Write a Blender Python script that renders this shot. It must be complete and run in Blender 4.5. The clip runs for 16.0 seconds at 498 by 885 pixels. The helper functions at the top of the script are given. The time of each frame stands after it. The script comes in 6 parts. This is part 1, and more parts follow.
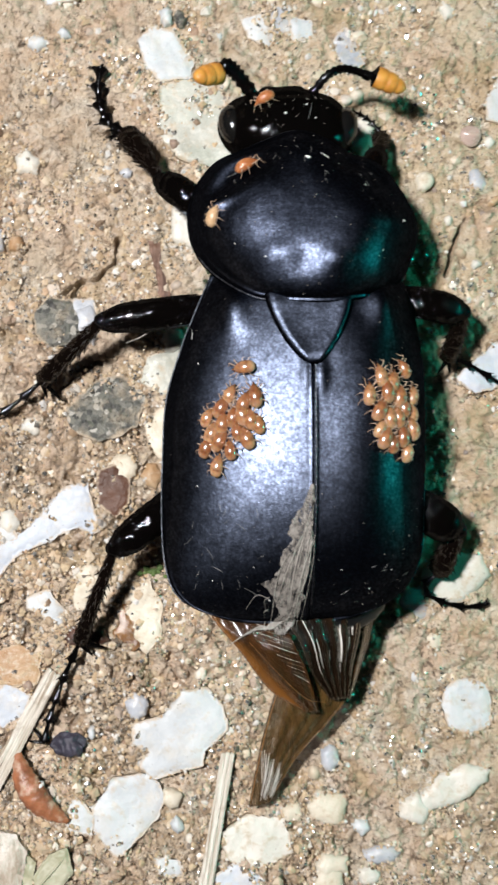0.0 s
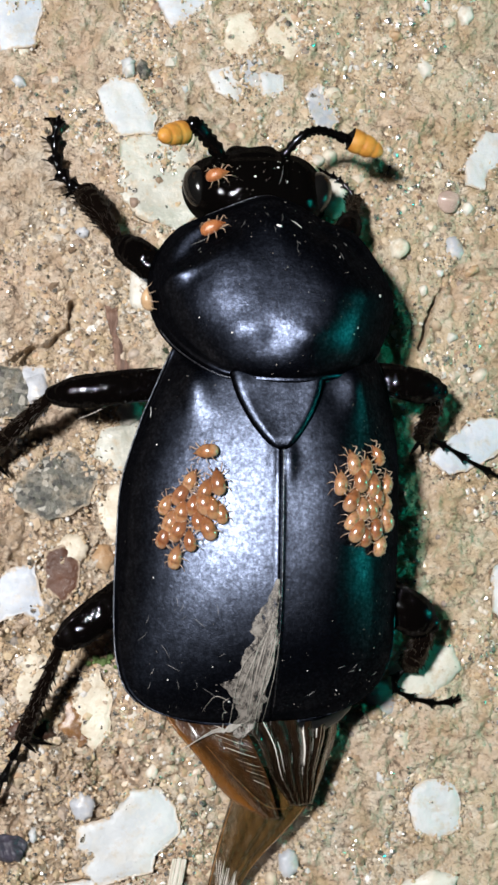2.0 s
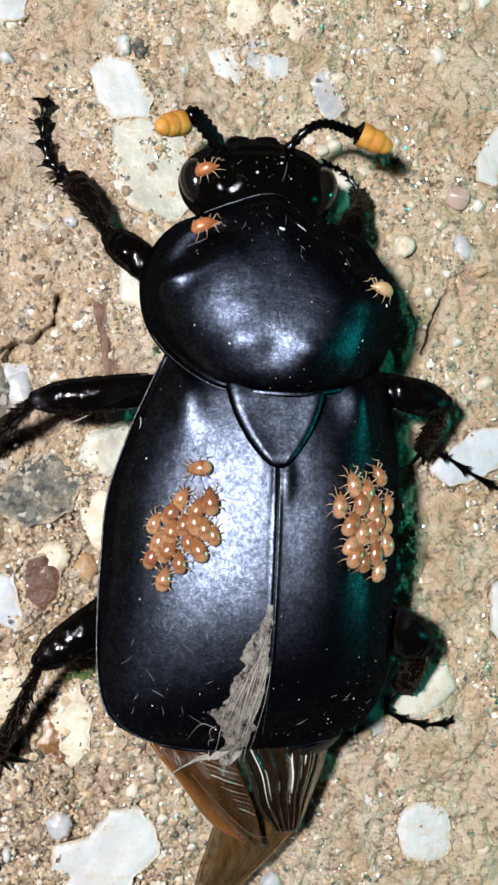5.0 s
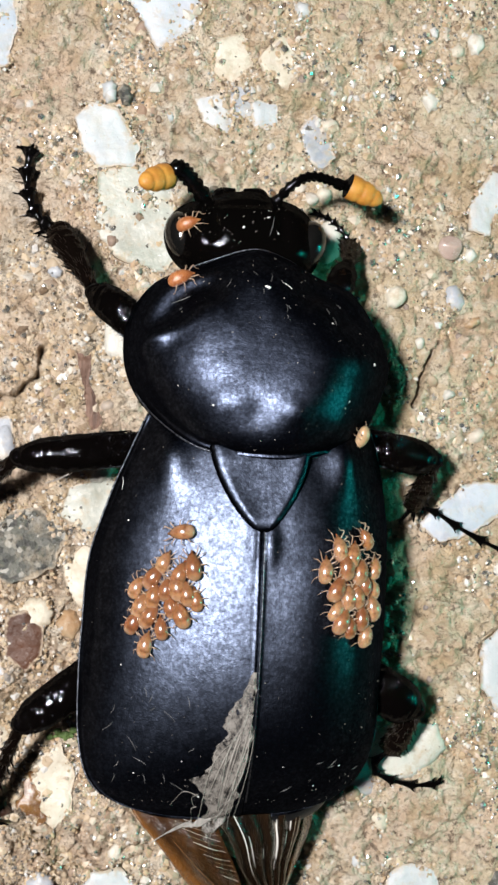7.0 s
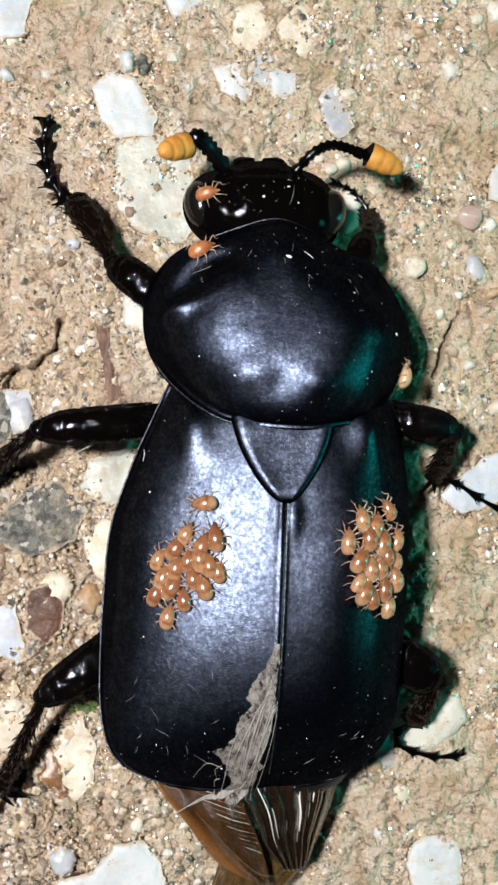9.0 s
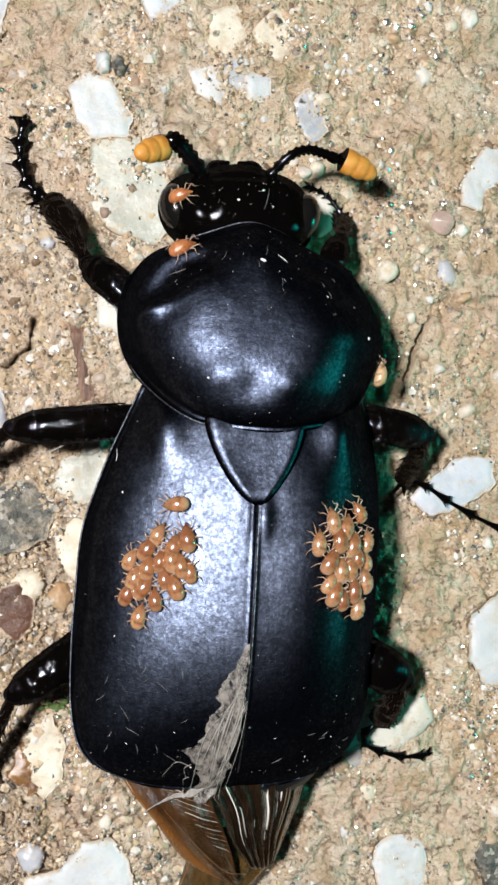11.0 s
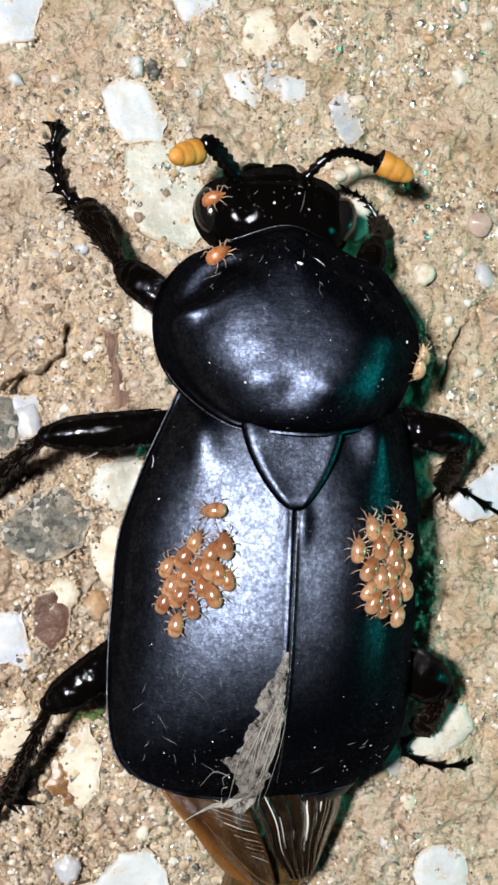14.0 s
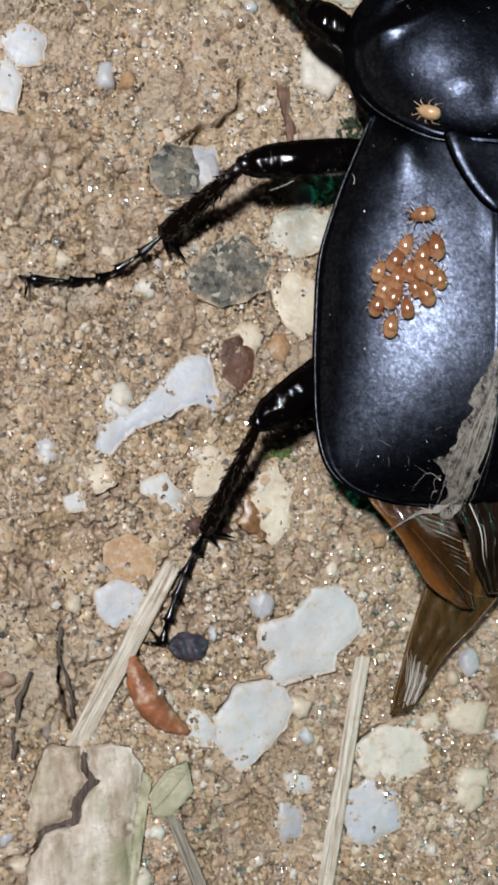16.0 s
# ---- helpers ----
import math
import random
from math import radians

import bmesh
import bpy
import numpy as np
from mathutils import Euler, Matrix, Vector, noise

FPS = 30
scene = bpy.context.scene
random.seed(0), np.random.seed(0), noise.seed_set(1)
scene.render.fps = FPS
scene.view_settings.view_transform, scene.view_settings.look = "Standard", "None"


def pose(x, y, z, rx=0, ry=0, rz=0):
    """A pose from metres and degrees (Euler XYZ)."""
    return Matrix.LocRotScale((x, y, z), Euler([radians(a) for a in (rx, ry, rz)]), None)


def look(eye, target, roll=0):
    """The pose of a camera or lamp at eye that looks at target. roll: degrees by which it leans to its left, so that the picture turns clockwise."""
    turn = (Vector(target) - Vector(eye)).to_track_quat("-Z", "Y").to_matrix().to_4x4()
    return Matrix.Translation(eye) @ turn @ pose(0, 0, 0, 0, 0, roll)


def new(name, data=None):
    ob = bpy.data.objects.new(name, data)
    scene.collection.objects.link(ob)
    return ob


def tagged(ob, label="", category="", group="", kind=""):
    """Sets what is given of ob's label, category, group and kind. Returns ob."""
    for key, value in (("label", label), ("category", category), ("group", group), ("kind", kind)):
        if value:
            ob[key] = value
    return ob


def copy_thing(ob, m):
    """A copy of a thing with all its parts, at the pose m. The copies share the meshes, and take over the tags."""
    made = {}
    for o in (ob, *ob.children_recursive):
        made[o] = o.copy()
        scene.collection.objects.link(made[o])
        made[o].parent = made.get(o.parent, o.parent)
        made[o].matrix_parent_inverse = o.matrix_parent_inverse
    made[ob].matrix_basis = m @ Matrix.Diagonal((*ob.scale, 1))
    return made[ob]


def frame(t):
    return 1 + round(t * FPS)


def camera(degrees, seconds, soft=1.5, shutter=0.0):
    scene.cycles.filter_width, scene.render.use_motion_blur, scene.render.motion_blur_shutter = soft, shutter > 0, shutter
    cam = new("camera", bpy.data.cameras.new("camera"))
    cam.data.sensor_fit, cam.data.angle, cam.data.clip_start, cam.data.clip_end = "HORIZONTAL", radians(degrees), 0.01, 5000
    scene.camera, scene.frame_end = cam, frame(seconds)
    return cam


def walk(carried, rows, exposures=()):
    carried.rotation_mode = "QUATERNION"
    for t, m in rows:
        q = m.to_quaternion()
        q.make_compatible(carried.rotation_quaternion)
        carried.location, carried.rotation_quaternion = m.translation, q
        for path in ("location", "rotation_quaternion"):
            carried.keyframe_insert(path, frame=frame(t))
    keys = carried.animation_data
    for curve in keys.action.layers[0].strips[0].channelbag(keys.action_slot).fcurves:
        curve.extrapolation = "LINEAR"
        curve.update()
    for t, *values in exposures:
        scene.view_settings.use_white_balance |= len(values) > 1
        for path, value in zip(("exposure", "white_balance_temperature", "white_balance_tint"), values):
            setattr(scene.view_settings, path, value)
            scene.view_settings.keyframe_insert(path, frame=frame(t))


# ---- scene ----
MM = 0.001

# Camera: seconds, place (mm) and turn (degrees).
cam = camera(20.0, 16.0, soft=2.8, shutter=0.22)
PATH = [
    (0, -8.019, -8.134, 69.318, 4.579, -4.448, -2.787),
    (0.2, -7.932, -10.418, 71.658, 6.094, -5.335, -3.764),
    (0.4, -7.210, -12.166, 70.922, 7.047, -6.063, -3.533),
    (0.5, -7.118, -9.915, 70.992, 7.425, -6.032, -3.292),
    (0.7, -7.205, -6.528, 70.574, 8.268, -6.420, -2.896),
    (0.8, -7.493, -5.453, 70.060, 8.549, -6.779, -2.749),
    (1, -8.302, -4.777, 67.606, 7.811, -6.322, -2.538),
    (1.5, -8.406, -4.957, 65.810, 6.213, -6.040, -2.267),
    (2, -8.263, -4.766, 65.099, 5.146, -6.769, -1.864),
    (2.5, -8.331, -4.494, 65.063, 4.468, -7.672, -1.571),
    (3, -8.472, -3.186, 64.959, 3.869, -8.038, -1.344),
    (3.5, -8.478, -1.941, 64.831, 3.322, -8.156, -0.761),
    (4, -9.003, -2.552, 64.137, 2.915, -8.013, -0.896),
    (4.2, -8.861, -2.369, 63.676, 2.404, -7.992, -0.560),
    (6.3, -8.532, 0.148, 60.900, 2.061, -7.809, -0.319),
    (6.5, -8.160, 0.303, 60.977, 1.954, -7.658, -0.254),
    (7, -7.750, 1.240, 61.145, 2.163, -7.751, -0.147),
    (7.5, -8.157, 1.054, 61.045, 1.700, -7.759, -0.347),
    (8, -8.093, 0.408, 60.963, 1.299, -7.677, -0.076),
    (8.5, -8.191, 0.940, 60.928, 1.181, -7.539, -0.284),
    (9, -8.268, 0.912, 60.759, 1.384, -7.460, -0.457),
    (9.5, -8.573, 1.119, 60.785, 1.644, -7.740, -0.063),
    (9.7, -7.941, 1.120, 60.967, 1.595, -8.012, -0.175),
    (11.8, -8.851, 1.212, 61.312, 1.006, -8.885, 0.315),
    (12, -8.541, 1.355, 61.424, 1.097, -8.858, 0.233),
    (12.5, -8.748, 1.202, 61.333, 1.363, -8.908, 0.243),
    (13, -9.324, 0.731, 61.116, 1.063, -8.842, 0.301),
    (13.5, -8.571, 1.410, 60.828, 1.186, -8.074, 0.148),
    (14, -8.812, 1.032, 60.483, 1.516, -7.686, -0.147),
    (14.5, -11.683, 0.061, 60.274, 1.735, -9.818, 0.636),
    (14.7, -14.375, 0.360, 60.023, 2.073, -11.151, 0.013),
    (14.8, -15.836, -0.298, 59.927, 1.786, -10.814, 0.057),
    (15, -18.608, -1.276, 59.692, 1.836, -11.691, -0.949),
    (15.2, -19.342, -2.717, 59.765, 1.926, -11.892, -1.054),
    (15.5, -21.024, -5.926, 59.868, 1.851, -11.598, -1.498),
    (15.7, -22.114, -8.655, 59.591, 2.693, -11.656, -2.654),
    (16, -20.390, -11.469, 59.992, 3.334, -10.869, -2.312),
]
walk(cam, [(t, pose(x * MM, y * MM, z * MM, rx, ry, rz)) for t, x, y, z, rx, ry, rz in PATH],
     exposures=[(0, 0.0), (0.5, -0.17), (1, -0.18), (2, -0.07), (4, -0.03), (6.3, 0.03), (14.0, 0.03), (14.5, 0.0), (15, -0.16), (15.6, -0.36), (16, -0.50)])

# ---- light: night, the torch beside the lens and a weak green lamp off to the beetle's right ----
world = bpy.data.worlds.new("night")
world.use_nodes = True
world.node_tree.nodes["Background"].inputs[0].default_value = (0.55, 0.65, 1.0, 1)
world.node_tree.nodes["Background"].inputs[1].default_value = 0.008
scene.world = world


def lamp(name, at, target, watts, size, colour):
    data = bpy.data.lights.new(name, "AREA")
    data.shape, data.size, data.energy, data.color = "DISK", size * MM, watts, colour
    ob = new(name, data)
    ob.matrix_world = look([v * MM for v in at], [v * MM for v in target])
    return ob


lamp("torch_light", (-44, 10, 122), (0, -1, 0), 0.30, 9.0, (0.985, 0.972, 0.975))
lamp("green_light", (88, -9, 26), (3, 0, 4), 0.019, 5.0, (0.0, 1.0, 0.76))


# ---- materials ----
class Nodes:
    """A short way to write node materials."""

    def __init__(self, name):
        self.m = bpy.data.materials.new(name)
        self.m.use_nodes = True
        self.t = self.m.node_tree
        self.bsdf = self.t.nodes["Principled BSDF"]
        self.coord = self.t.nodes.new("ShaderNodeTexCoord").outputs["Object"]

    def add(self, kind, **values):
        n = self.t.nodes.new(kind)
        for key, value in values.items():
            n.inputs[key.replace("_", " ")].default_value = value
        return n

    def link(self, a, b):
        self.t.links.new(a, b)

    def noise(self, per_mm, detail=3.0, rough=0.6, coord=None):
        n = self.add("ShaderNodeTexNoise", Scale=per_mm / MM, Detail=detail, Roughness=rough)
        self.link(coord or self.coord, n.inputs["Vector"])
        return n.outputs["Fac"]

    def ramp(self, fac, stops):
        n = self.t.nodes.new("ShaderNodeValToRGB")
        e = n.color_ramp.elements
        while len(e) < len(stops):
            e.new(0.5)
        for k, (p, c) in enumerate(stops):
            e[k].position = p
            e[k].color = (*c, 1)
        self.link(fac, n.inputs[0])
        return n.outputs[0]

    def mix(self, fac, a, b, how="MIX"):
        n = self.t.nodes.new("ShaderNodeMix")
        n.data_type, n.blend_type = "RGBA", how
        for k, v in ((0, fac), (6, a), (7, b)):
            if isinstance(v, (int, float)):
                n.inputs[k].default_value = v
            elif isinstance(v, tuple):
                n.inputs[k].default_value = (*v, 1)
            else:
                self.link(v, n.inputs[k])
        return n.outputs[2]

    def span(self, fac, low, high, a=0.3, b=0.7):
        n = self.add("ShaderNodeMapRange")
        for k, v in ((1, a), (2, b), (3, low), (4, high)):
            n.inputs[k].default_value = v
        self.link(fac, n.inputs[0])
        return n.outputs[0]

    def bump(self, height, mm, strength=1.0, after=None):
        n = self.add("ShaderNodeBump", Strength=strength, Distance=mm * MM)
        self.link(height, n.inputs["Height"])
        if after:
            self.link(after, n.inputs["Normal"])
        self.link(n.outputs[0], self.bsdf.inputs["Normal"])
        return n.outputs[0]

    def set(self, name, value):
        s = self.bsdf.inputs[name]
        if isinstance(value, (int, float)):
            s.default_value = value
        elif isinstance(value, tuple):
            s.default_value = (*value, 1)
        else:
            self.link(value, s)
        return self


def chitin(name, rough, grain, relief, colour=(0.0015, 0.0017, 0.003), colour2=(0.004, 0.0042, 0.006), spec=0.5):
    """Black beetle cuticle: finely pitted, a little worn and dusty."""
    n = Nodes(name)
    fine, wide = n.noise(grain, 2), n.noise(0.35, 4)
    n.set("Base Color", n.mix(n.span(wide, 0, 1, 0.35, 0.75), colour, colour2))
    n.set("Roughness", n.span(wide, rough - 0.05, rough + 0.07)).set("Specular IOR Level", spec)
    first = n.bump(fine, relief, 1.0)
    n.bump(n.noise(1.3, 3), 0.035, 0.6, first)
    return n.m


def satin(name, share, rough, cells, relief, tint=(0.56, 0.68, 1.0), dark=(0.0009, 0.001, 0.0015), broad=0.0, wrinkle=0.004, edge=1.0):
    """Black wing-case cuticle with a silky blue-white sheen, fine pits, faint lengthwise streaks and short wrinkles."""
    n = Nodes(name)
    net = n.add("ShaderNodeTexVoronoi", Scale=cells / MM)
    n.link(n.coord, net.inputs["Vector"])
    along = n.add("ShaderNodeMapping")
    n.link(n.coord, along.inputs["Vector"])
    along.inputs["Scale"].default_value = (1.0, 0.22, 1.0)
    across = n.add("ShaderNodeMapping")
    n.link(n.coord, across.inputs["Vector"])
    across.inputs["Scale"].default_value = (0.45, 1.0, 1.0)
    wide, fine, dust = n.noise(0.4, 4), n.noise(24, 2), n.noise(3.2, 5, 0.75)
    body, sheen, mixed = n.add("ShaderNodeBsdfDiffuse", Color=(0.0016, 0.0018, 0.0028, 1)), n.t.nodes.new("ShaderNodeBsdfAnisotropic"), n.t.nodes.new("ShaderNodeMixShader")
    n.link(n.mix(n.span(dust, 0, 1, 0.66, 0.80), dark, (0.007, 0.0068, 0.0066)), body.inputs["Color"])
    sheen.distribution = "BECKMANN"
    sheen.inputs["Color"].default_value = (*tint, 1)
    n.link(n.span(wide, rough - 0.04, rough + 0.05), sheen.inputs["Roughness"])
    glitter, streak = n.noise(7.0, 4, 0.8), n.noise(4.5, 4, 0.65, along.outputs[0])
    crease = n.noise(3.2, 4, 0.7, across.outputs[0])

    def times(a, b):
        m = n.add("ShaderNodeMath")
        m.operation = "MULTIPLY"
        n.link(a, m.inputs[0])
        n.link(b, m.inputs[1])
        return m.outputs[0]

    grain = n.add("ShaderNodeTexVoronoi", Scale=6.5 / MM)
    warp = n.add("ShaderNodeVectorMath")
    warp.operation = "MULTIPLY_ADD"
    ripple = n.add("ShaderNodeTexNoise", Scale=6.0 / MM, Detail=3.0)
    n.link(n.coord, ripple.inputs["Vector"])
    n.link(ripple.outputs["Color"], warp.inputs[0])
    warp.inputs[1].default_value = (0.3 * MM,) * 3
    n.link(n.coord, warp.inputs[2])
    n.link(warp.outputs[0], grain.inputs["Vector"])
    blotch = times(n.span(n.noise(1.5, 4, 0.7), 0.75, 1.3, 0.38, 0.62), n.span(grain.outputs["Distance"], 1.4, 0.7, 0.15, 0.70))
    gain = times(n.span(dust, share * 1.15, share * 0.75), times(blotch, n.span(glitter, 0.35, 1.8, 0.36, 0.64)))
    gain = times(gain, times(n.span(streak, 0.72, 1.28), n.span(crease, 0.45, 1.06, 0.33, 0.43)))
    # the silky gloss fades on surfaces turned away
    facing = n.t.nodes.new("ShaderNodeLayerWeight")
    facing.inputs["Blend"].default_value = 0.5
    n.link(times(gain, n.span(facing.outputs["Facing"], 1.0, edge, 0.14, 0.38)), mixed.inputs[0])
    low = n.bump(net.outputs["Distance"], relief, 1.0)
    high = n.bump(glitter, relief * 1.2, 1.0, n.bump(fine, relief * 0.4, 1.0, low))
    last = n.bump(n.noise(2.2, 4, 0.6), wrinkle, 1.0, n.bump(crease, wrinkle * 1.6, 1.0, n.bump(wide, 0.05, 0.35, high)))
    haze, under = n.t.nodes.new("ShaderNodeBsdfAnisotropic"), n.t.nodes.new("ShaderNodeMixShader")
    haze.distribution = "BECKMANN"
    haze.inputs["Color"].default_value = (*tint, 1)
    haze.inputs["Roughness"].default_value = 0.5
    n.link(times(n.span(facing.outputs["Facing"], broad, broad * edge, 0.14, 0.38), times(blotch, n.span(streak, 0.72, 1.28))), under.inputs[0])
    for b in (body, sheen, haze):
        n.link(last, b.inputs["Normal"])
    n.link(body.outputs[0], under.inputs[1])
    n.link(haze.outputs[0], under.inputs[2])
    n.link(under.outputs[0], mixed.inputs[1])
    n.link(sheen.outputs[0], mixed.inputs[2])
    n.link(mixed.outputs[0], n.t.nodes["Material Output"].inputs["Surface"])
    return n.m


SHELL = satin("black satin wing case", 0.066, 0.36, 20.0, 0.004, (0.60, 0.71, 1.0), broad=0.044, edge=0.1)
SHIELD_SKIN = satin("black satin neck shield", 0.062, 0.36, 22.0, 0.004, (0.58, 0.69, 1.0), broad=0.044, wrinkle=0.006, edge=0.1)
HEAD_SKIN = satin("glossy black head", 0.015, 0.15, 9.0, 0.003, (0.92, 0.94, 1.0), (0.0016, 0.0013, 0.0012), wrinkle=0.012, edge=0.6)
GLOSS = satin("glossy black cuticle", 0.042, 0.19, 10.0, 0.006, (0.92, 0.94, 1.0), (0.0016, 0.0013, 0.0012), wrinkle=0.012, edge=0.5)
LEG_SKIN = satin("glossy black leg", 0.030, 0.13, 10.0, 0.003, (0.92, 0.94, 1.0), (0.0016, 0.0012, 0.0011), wrinkle=0.012, edge=0.5)
SHIN_SKIN = satin("brown-black bristly shin", 0.06, 0.14, 6.0, 0.004, (1.0, 0.95, 0.9), (0.0035, 0.0022, 0.0016), wrinkle=0.014, edge=0.6)
BRISTLE = chitin("brown bristle", 0.3, 8.0, 0.01, (0.007, 0.004, 0.0025), (0.026, 0.015, 0.009))
RIM = satin("polished rim", 0.10, 0.45, 8.0, 0.01, (0.8, 0.87, 1.0), (0.008, 0.008, 0.010))
EYE = chitin("faceted black eye", 0.12, 14.0, 0.006, (0.004, 0.004, 0.004), (0.01, 0.009, 0.008))
BELLY = chitin("dull black underside", 0.5, 5.0, 0.02)


def plain(name, a, b, per_mm, rough, mm=0.03, spec=0.5, c=None, fine=None):
    """Two-tone mottled surface with fine relief."""
    n = Nodes(name)
    wide, small = n.noise(per_mm, 4), n.noise(fine or per_mm * 6, 3)
    col = n.mix(n.span(wide, 0, 1, 0.35, 0.65), a, b)
    if c:
        col = n.mix(n.span(small, 0, 1, 0.52, 0.72), col, c)
    n.set("Base Color", col).set("Roughness", n.span(small, rough - 0.1, rough + 0.1)).set("Specular IOR Level", spec)
    n.bump(small, mm, 0.8)
    return n.m


HAIR_PAD = plain("pale foot hair", (0.30, 0.24, 0.18), (0.5, 0.43, 0.36), 3, 0.35, 0.01)
CLUB = plain("orange felted club", (0.44, 0.175, 0.025), (0.58, 0.28, 0.05), 1.8, 0.5, 0.02)
TENDON = plain("brown joint membrane", (0.10, 0.05, 0.02), (0.2, 0.11, 0.05), 2, 0.4)


def per_piece(name, stops, rough, wear, spec=0.5, mm=0.05, per_mm=3.0, island=True, coat=0.0, metal=0.0):
    """Mineral grains that differ piece by piece."""
    n = Nodes(name)
    if island:
        rnd = n.t.nodes.new("ShaderNodeNewGeometry").outputs["Random Per Island"]
    else:
        rnd = n.t.nodes.new("ShaderNodeObjectInfo").outputs["Random"]
    small = n.noise(per_mm, 4)
    col = n.mix(n.span(small, 0, wear, 0.4, 0.7), n.ramp(rnd, stops), (0.42, 0.305, 0.18))
    n.set("Base Color", col).set("Roughness", n.span(small, rough - 0.12, rough + 0.15)).set("Specular IOR Level", spec).set("Coat Weight", coat)
    if metal:
        n.set("Metallic", metal)
    n.bump(small, mm, 0.7)
    return n.m


SAND = per_piece("sand grains", [(0.0, (0.05, 0.035, 0.025)), (0.07, (0.20, 0.13, 0.085)), (0.13, (0.46, 0.34, 0.215)), (0.3, (0.56, 0.45, 0.30)), (0.42, (0.42, 0.30, 0.19)), (0.54, (0.62, 0.54, 0.42)), (0.66, (0.50, 0.37, 0.23)), (0.78, (0.48, 0.32, 0.21)),
                              (0.86, (0.70, 0.66, 0.58)), (0.93, (0.55, 0.55, 0.54)), (0.97, (0.78, 0.77, 0.74)), (1.0, (0.10, 0.08, 0.07))], 0.38, 0.42, 0.7)
CLOD = per_piece("mixed crumbs", [(0.0, (0.15, 0.10, 0.07)), (0.10, (0.40, 0.30, 0.20)), (0.28, (0.55, 0.46, 0.34)), (0.42, (0.48, 0.36, 0.24)), (0.55, (0.64, 0.57, 0.47)), (0.68, (0.50, 0.40, 0.28)), (0.8, (0.66, 0.63, 0.57)),
                              (0.9, (0.30, 0.20, 0.14)), (1.0, (0.56, 0.48, 0.40))], 0.5, 0.35, 0.5, mm=0.08, per_mm=5.0)
GLINT = per_piece("glinting mica grains", [(0.0, (0.66, 0.60, 0.48)), (0.6, (0.82, 0.80, 0.75)), (1.0, (0.86, 0.86, 0.85))], 0.24, 0.05, 1.0, 0.01, metal=0.9)
GRIT = per_piece("coarse grit", [(0.0, (0.34, 0.25, 0.17)), (0.3, (0.48, 0.39, 0.28)), (0.5, (0.58, 0.51, 0.40)), (0.75, (0.66, 0.63, 0.56)), (0.9, (0.28, 0.19, 0.14)), (1.0, (0.2, 0.19, 0.19))], 0.5, 0.4, 0.4, island=False)


def smeared(n, col, cloud):
    """Mortar smeared in an uneven band over a stone's edge."""
    edge = n.add("ShaderNodeAttribute")
    edge.attribute_name = "mortar_smear"
    total = n.add("ShaderNodeMath")
    n.link(edge.outputs["Fac"], total.inputs[0])
    n.link(cloud, total.inputs[1])
    return n.mix(n.span(total.outputs[0], 0, 0.8, 0.86, 1.10), col, (0.49, 0.39, 0.28))


def mineral(name, a, b, dirt, rough=0.4, spec=0.5, dirt_share=0.6, glow=0.0, pale=0.4, relief=0.10):
    n = Nodes(name)
    wide, small, spots = n.noise(0.45, 5), n.noise(5, 4), n.noise(1.6, 5, 0.7)
    col = n.mix(n.span(wide, 0, 1, 0.35, 0.65), a, b)
    col = n.mix(n.span(spots, 0, dirt_share, 0.53, 0.66), col, dirt)
    col = n.mix(n.span(n.noise(0.7, 4, 0.6), 0, 0.6 * dirt_share, 0.52, 0.68), col, (0.50, 0.42, 0.30))
    col = n.mix(n.span(n.noise(3.0, 4, 0.7), 0, pale, 0.52, 0.66), col, (0.66, 0.62, 0.54))
    n.set("Base Color", col).set("Roughness", n.span(small, rough - 0.15, rough + 0.2)).set("Specular IOR Level", spec)
    # dark specks and pits, put into the colour alone, without relief
    col = n.mix(n.span(n.noise(4.5, 2, 0.5), 0.8, 0, 0.22, 0.27), col, (0.12, 0.10, 0.08))
    pits = n.noise(2.6, 3, 0.5)
    col = n.mix(n.span(pits, 0.6, 0, 0.15, 0.21), col, (0.10, 0.085, 0.07))
    n.set("Base Color", smeared(n, col, spots))
    n.bump(spots, relief, 0.8, n.bump(small, relief * 0.5, 1.0))
    if glow:
        n.set("Subsurface Weight", glow)
        n.bsdf.inputs["Subsurface Radius"].default_value = (0.6, 0.6, 0.6)
        n.bsdf.inputs["Subsurface Scale"].default_value = 0.4 * MM
    return n.m


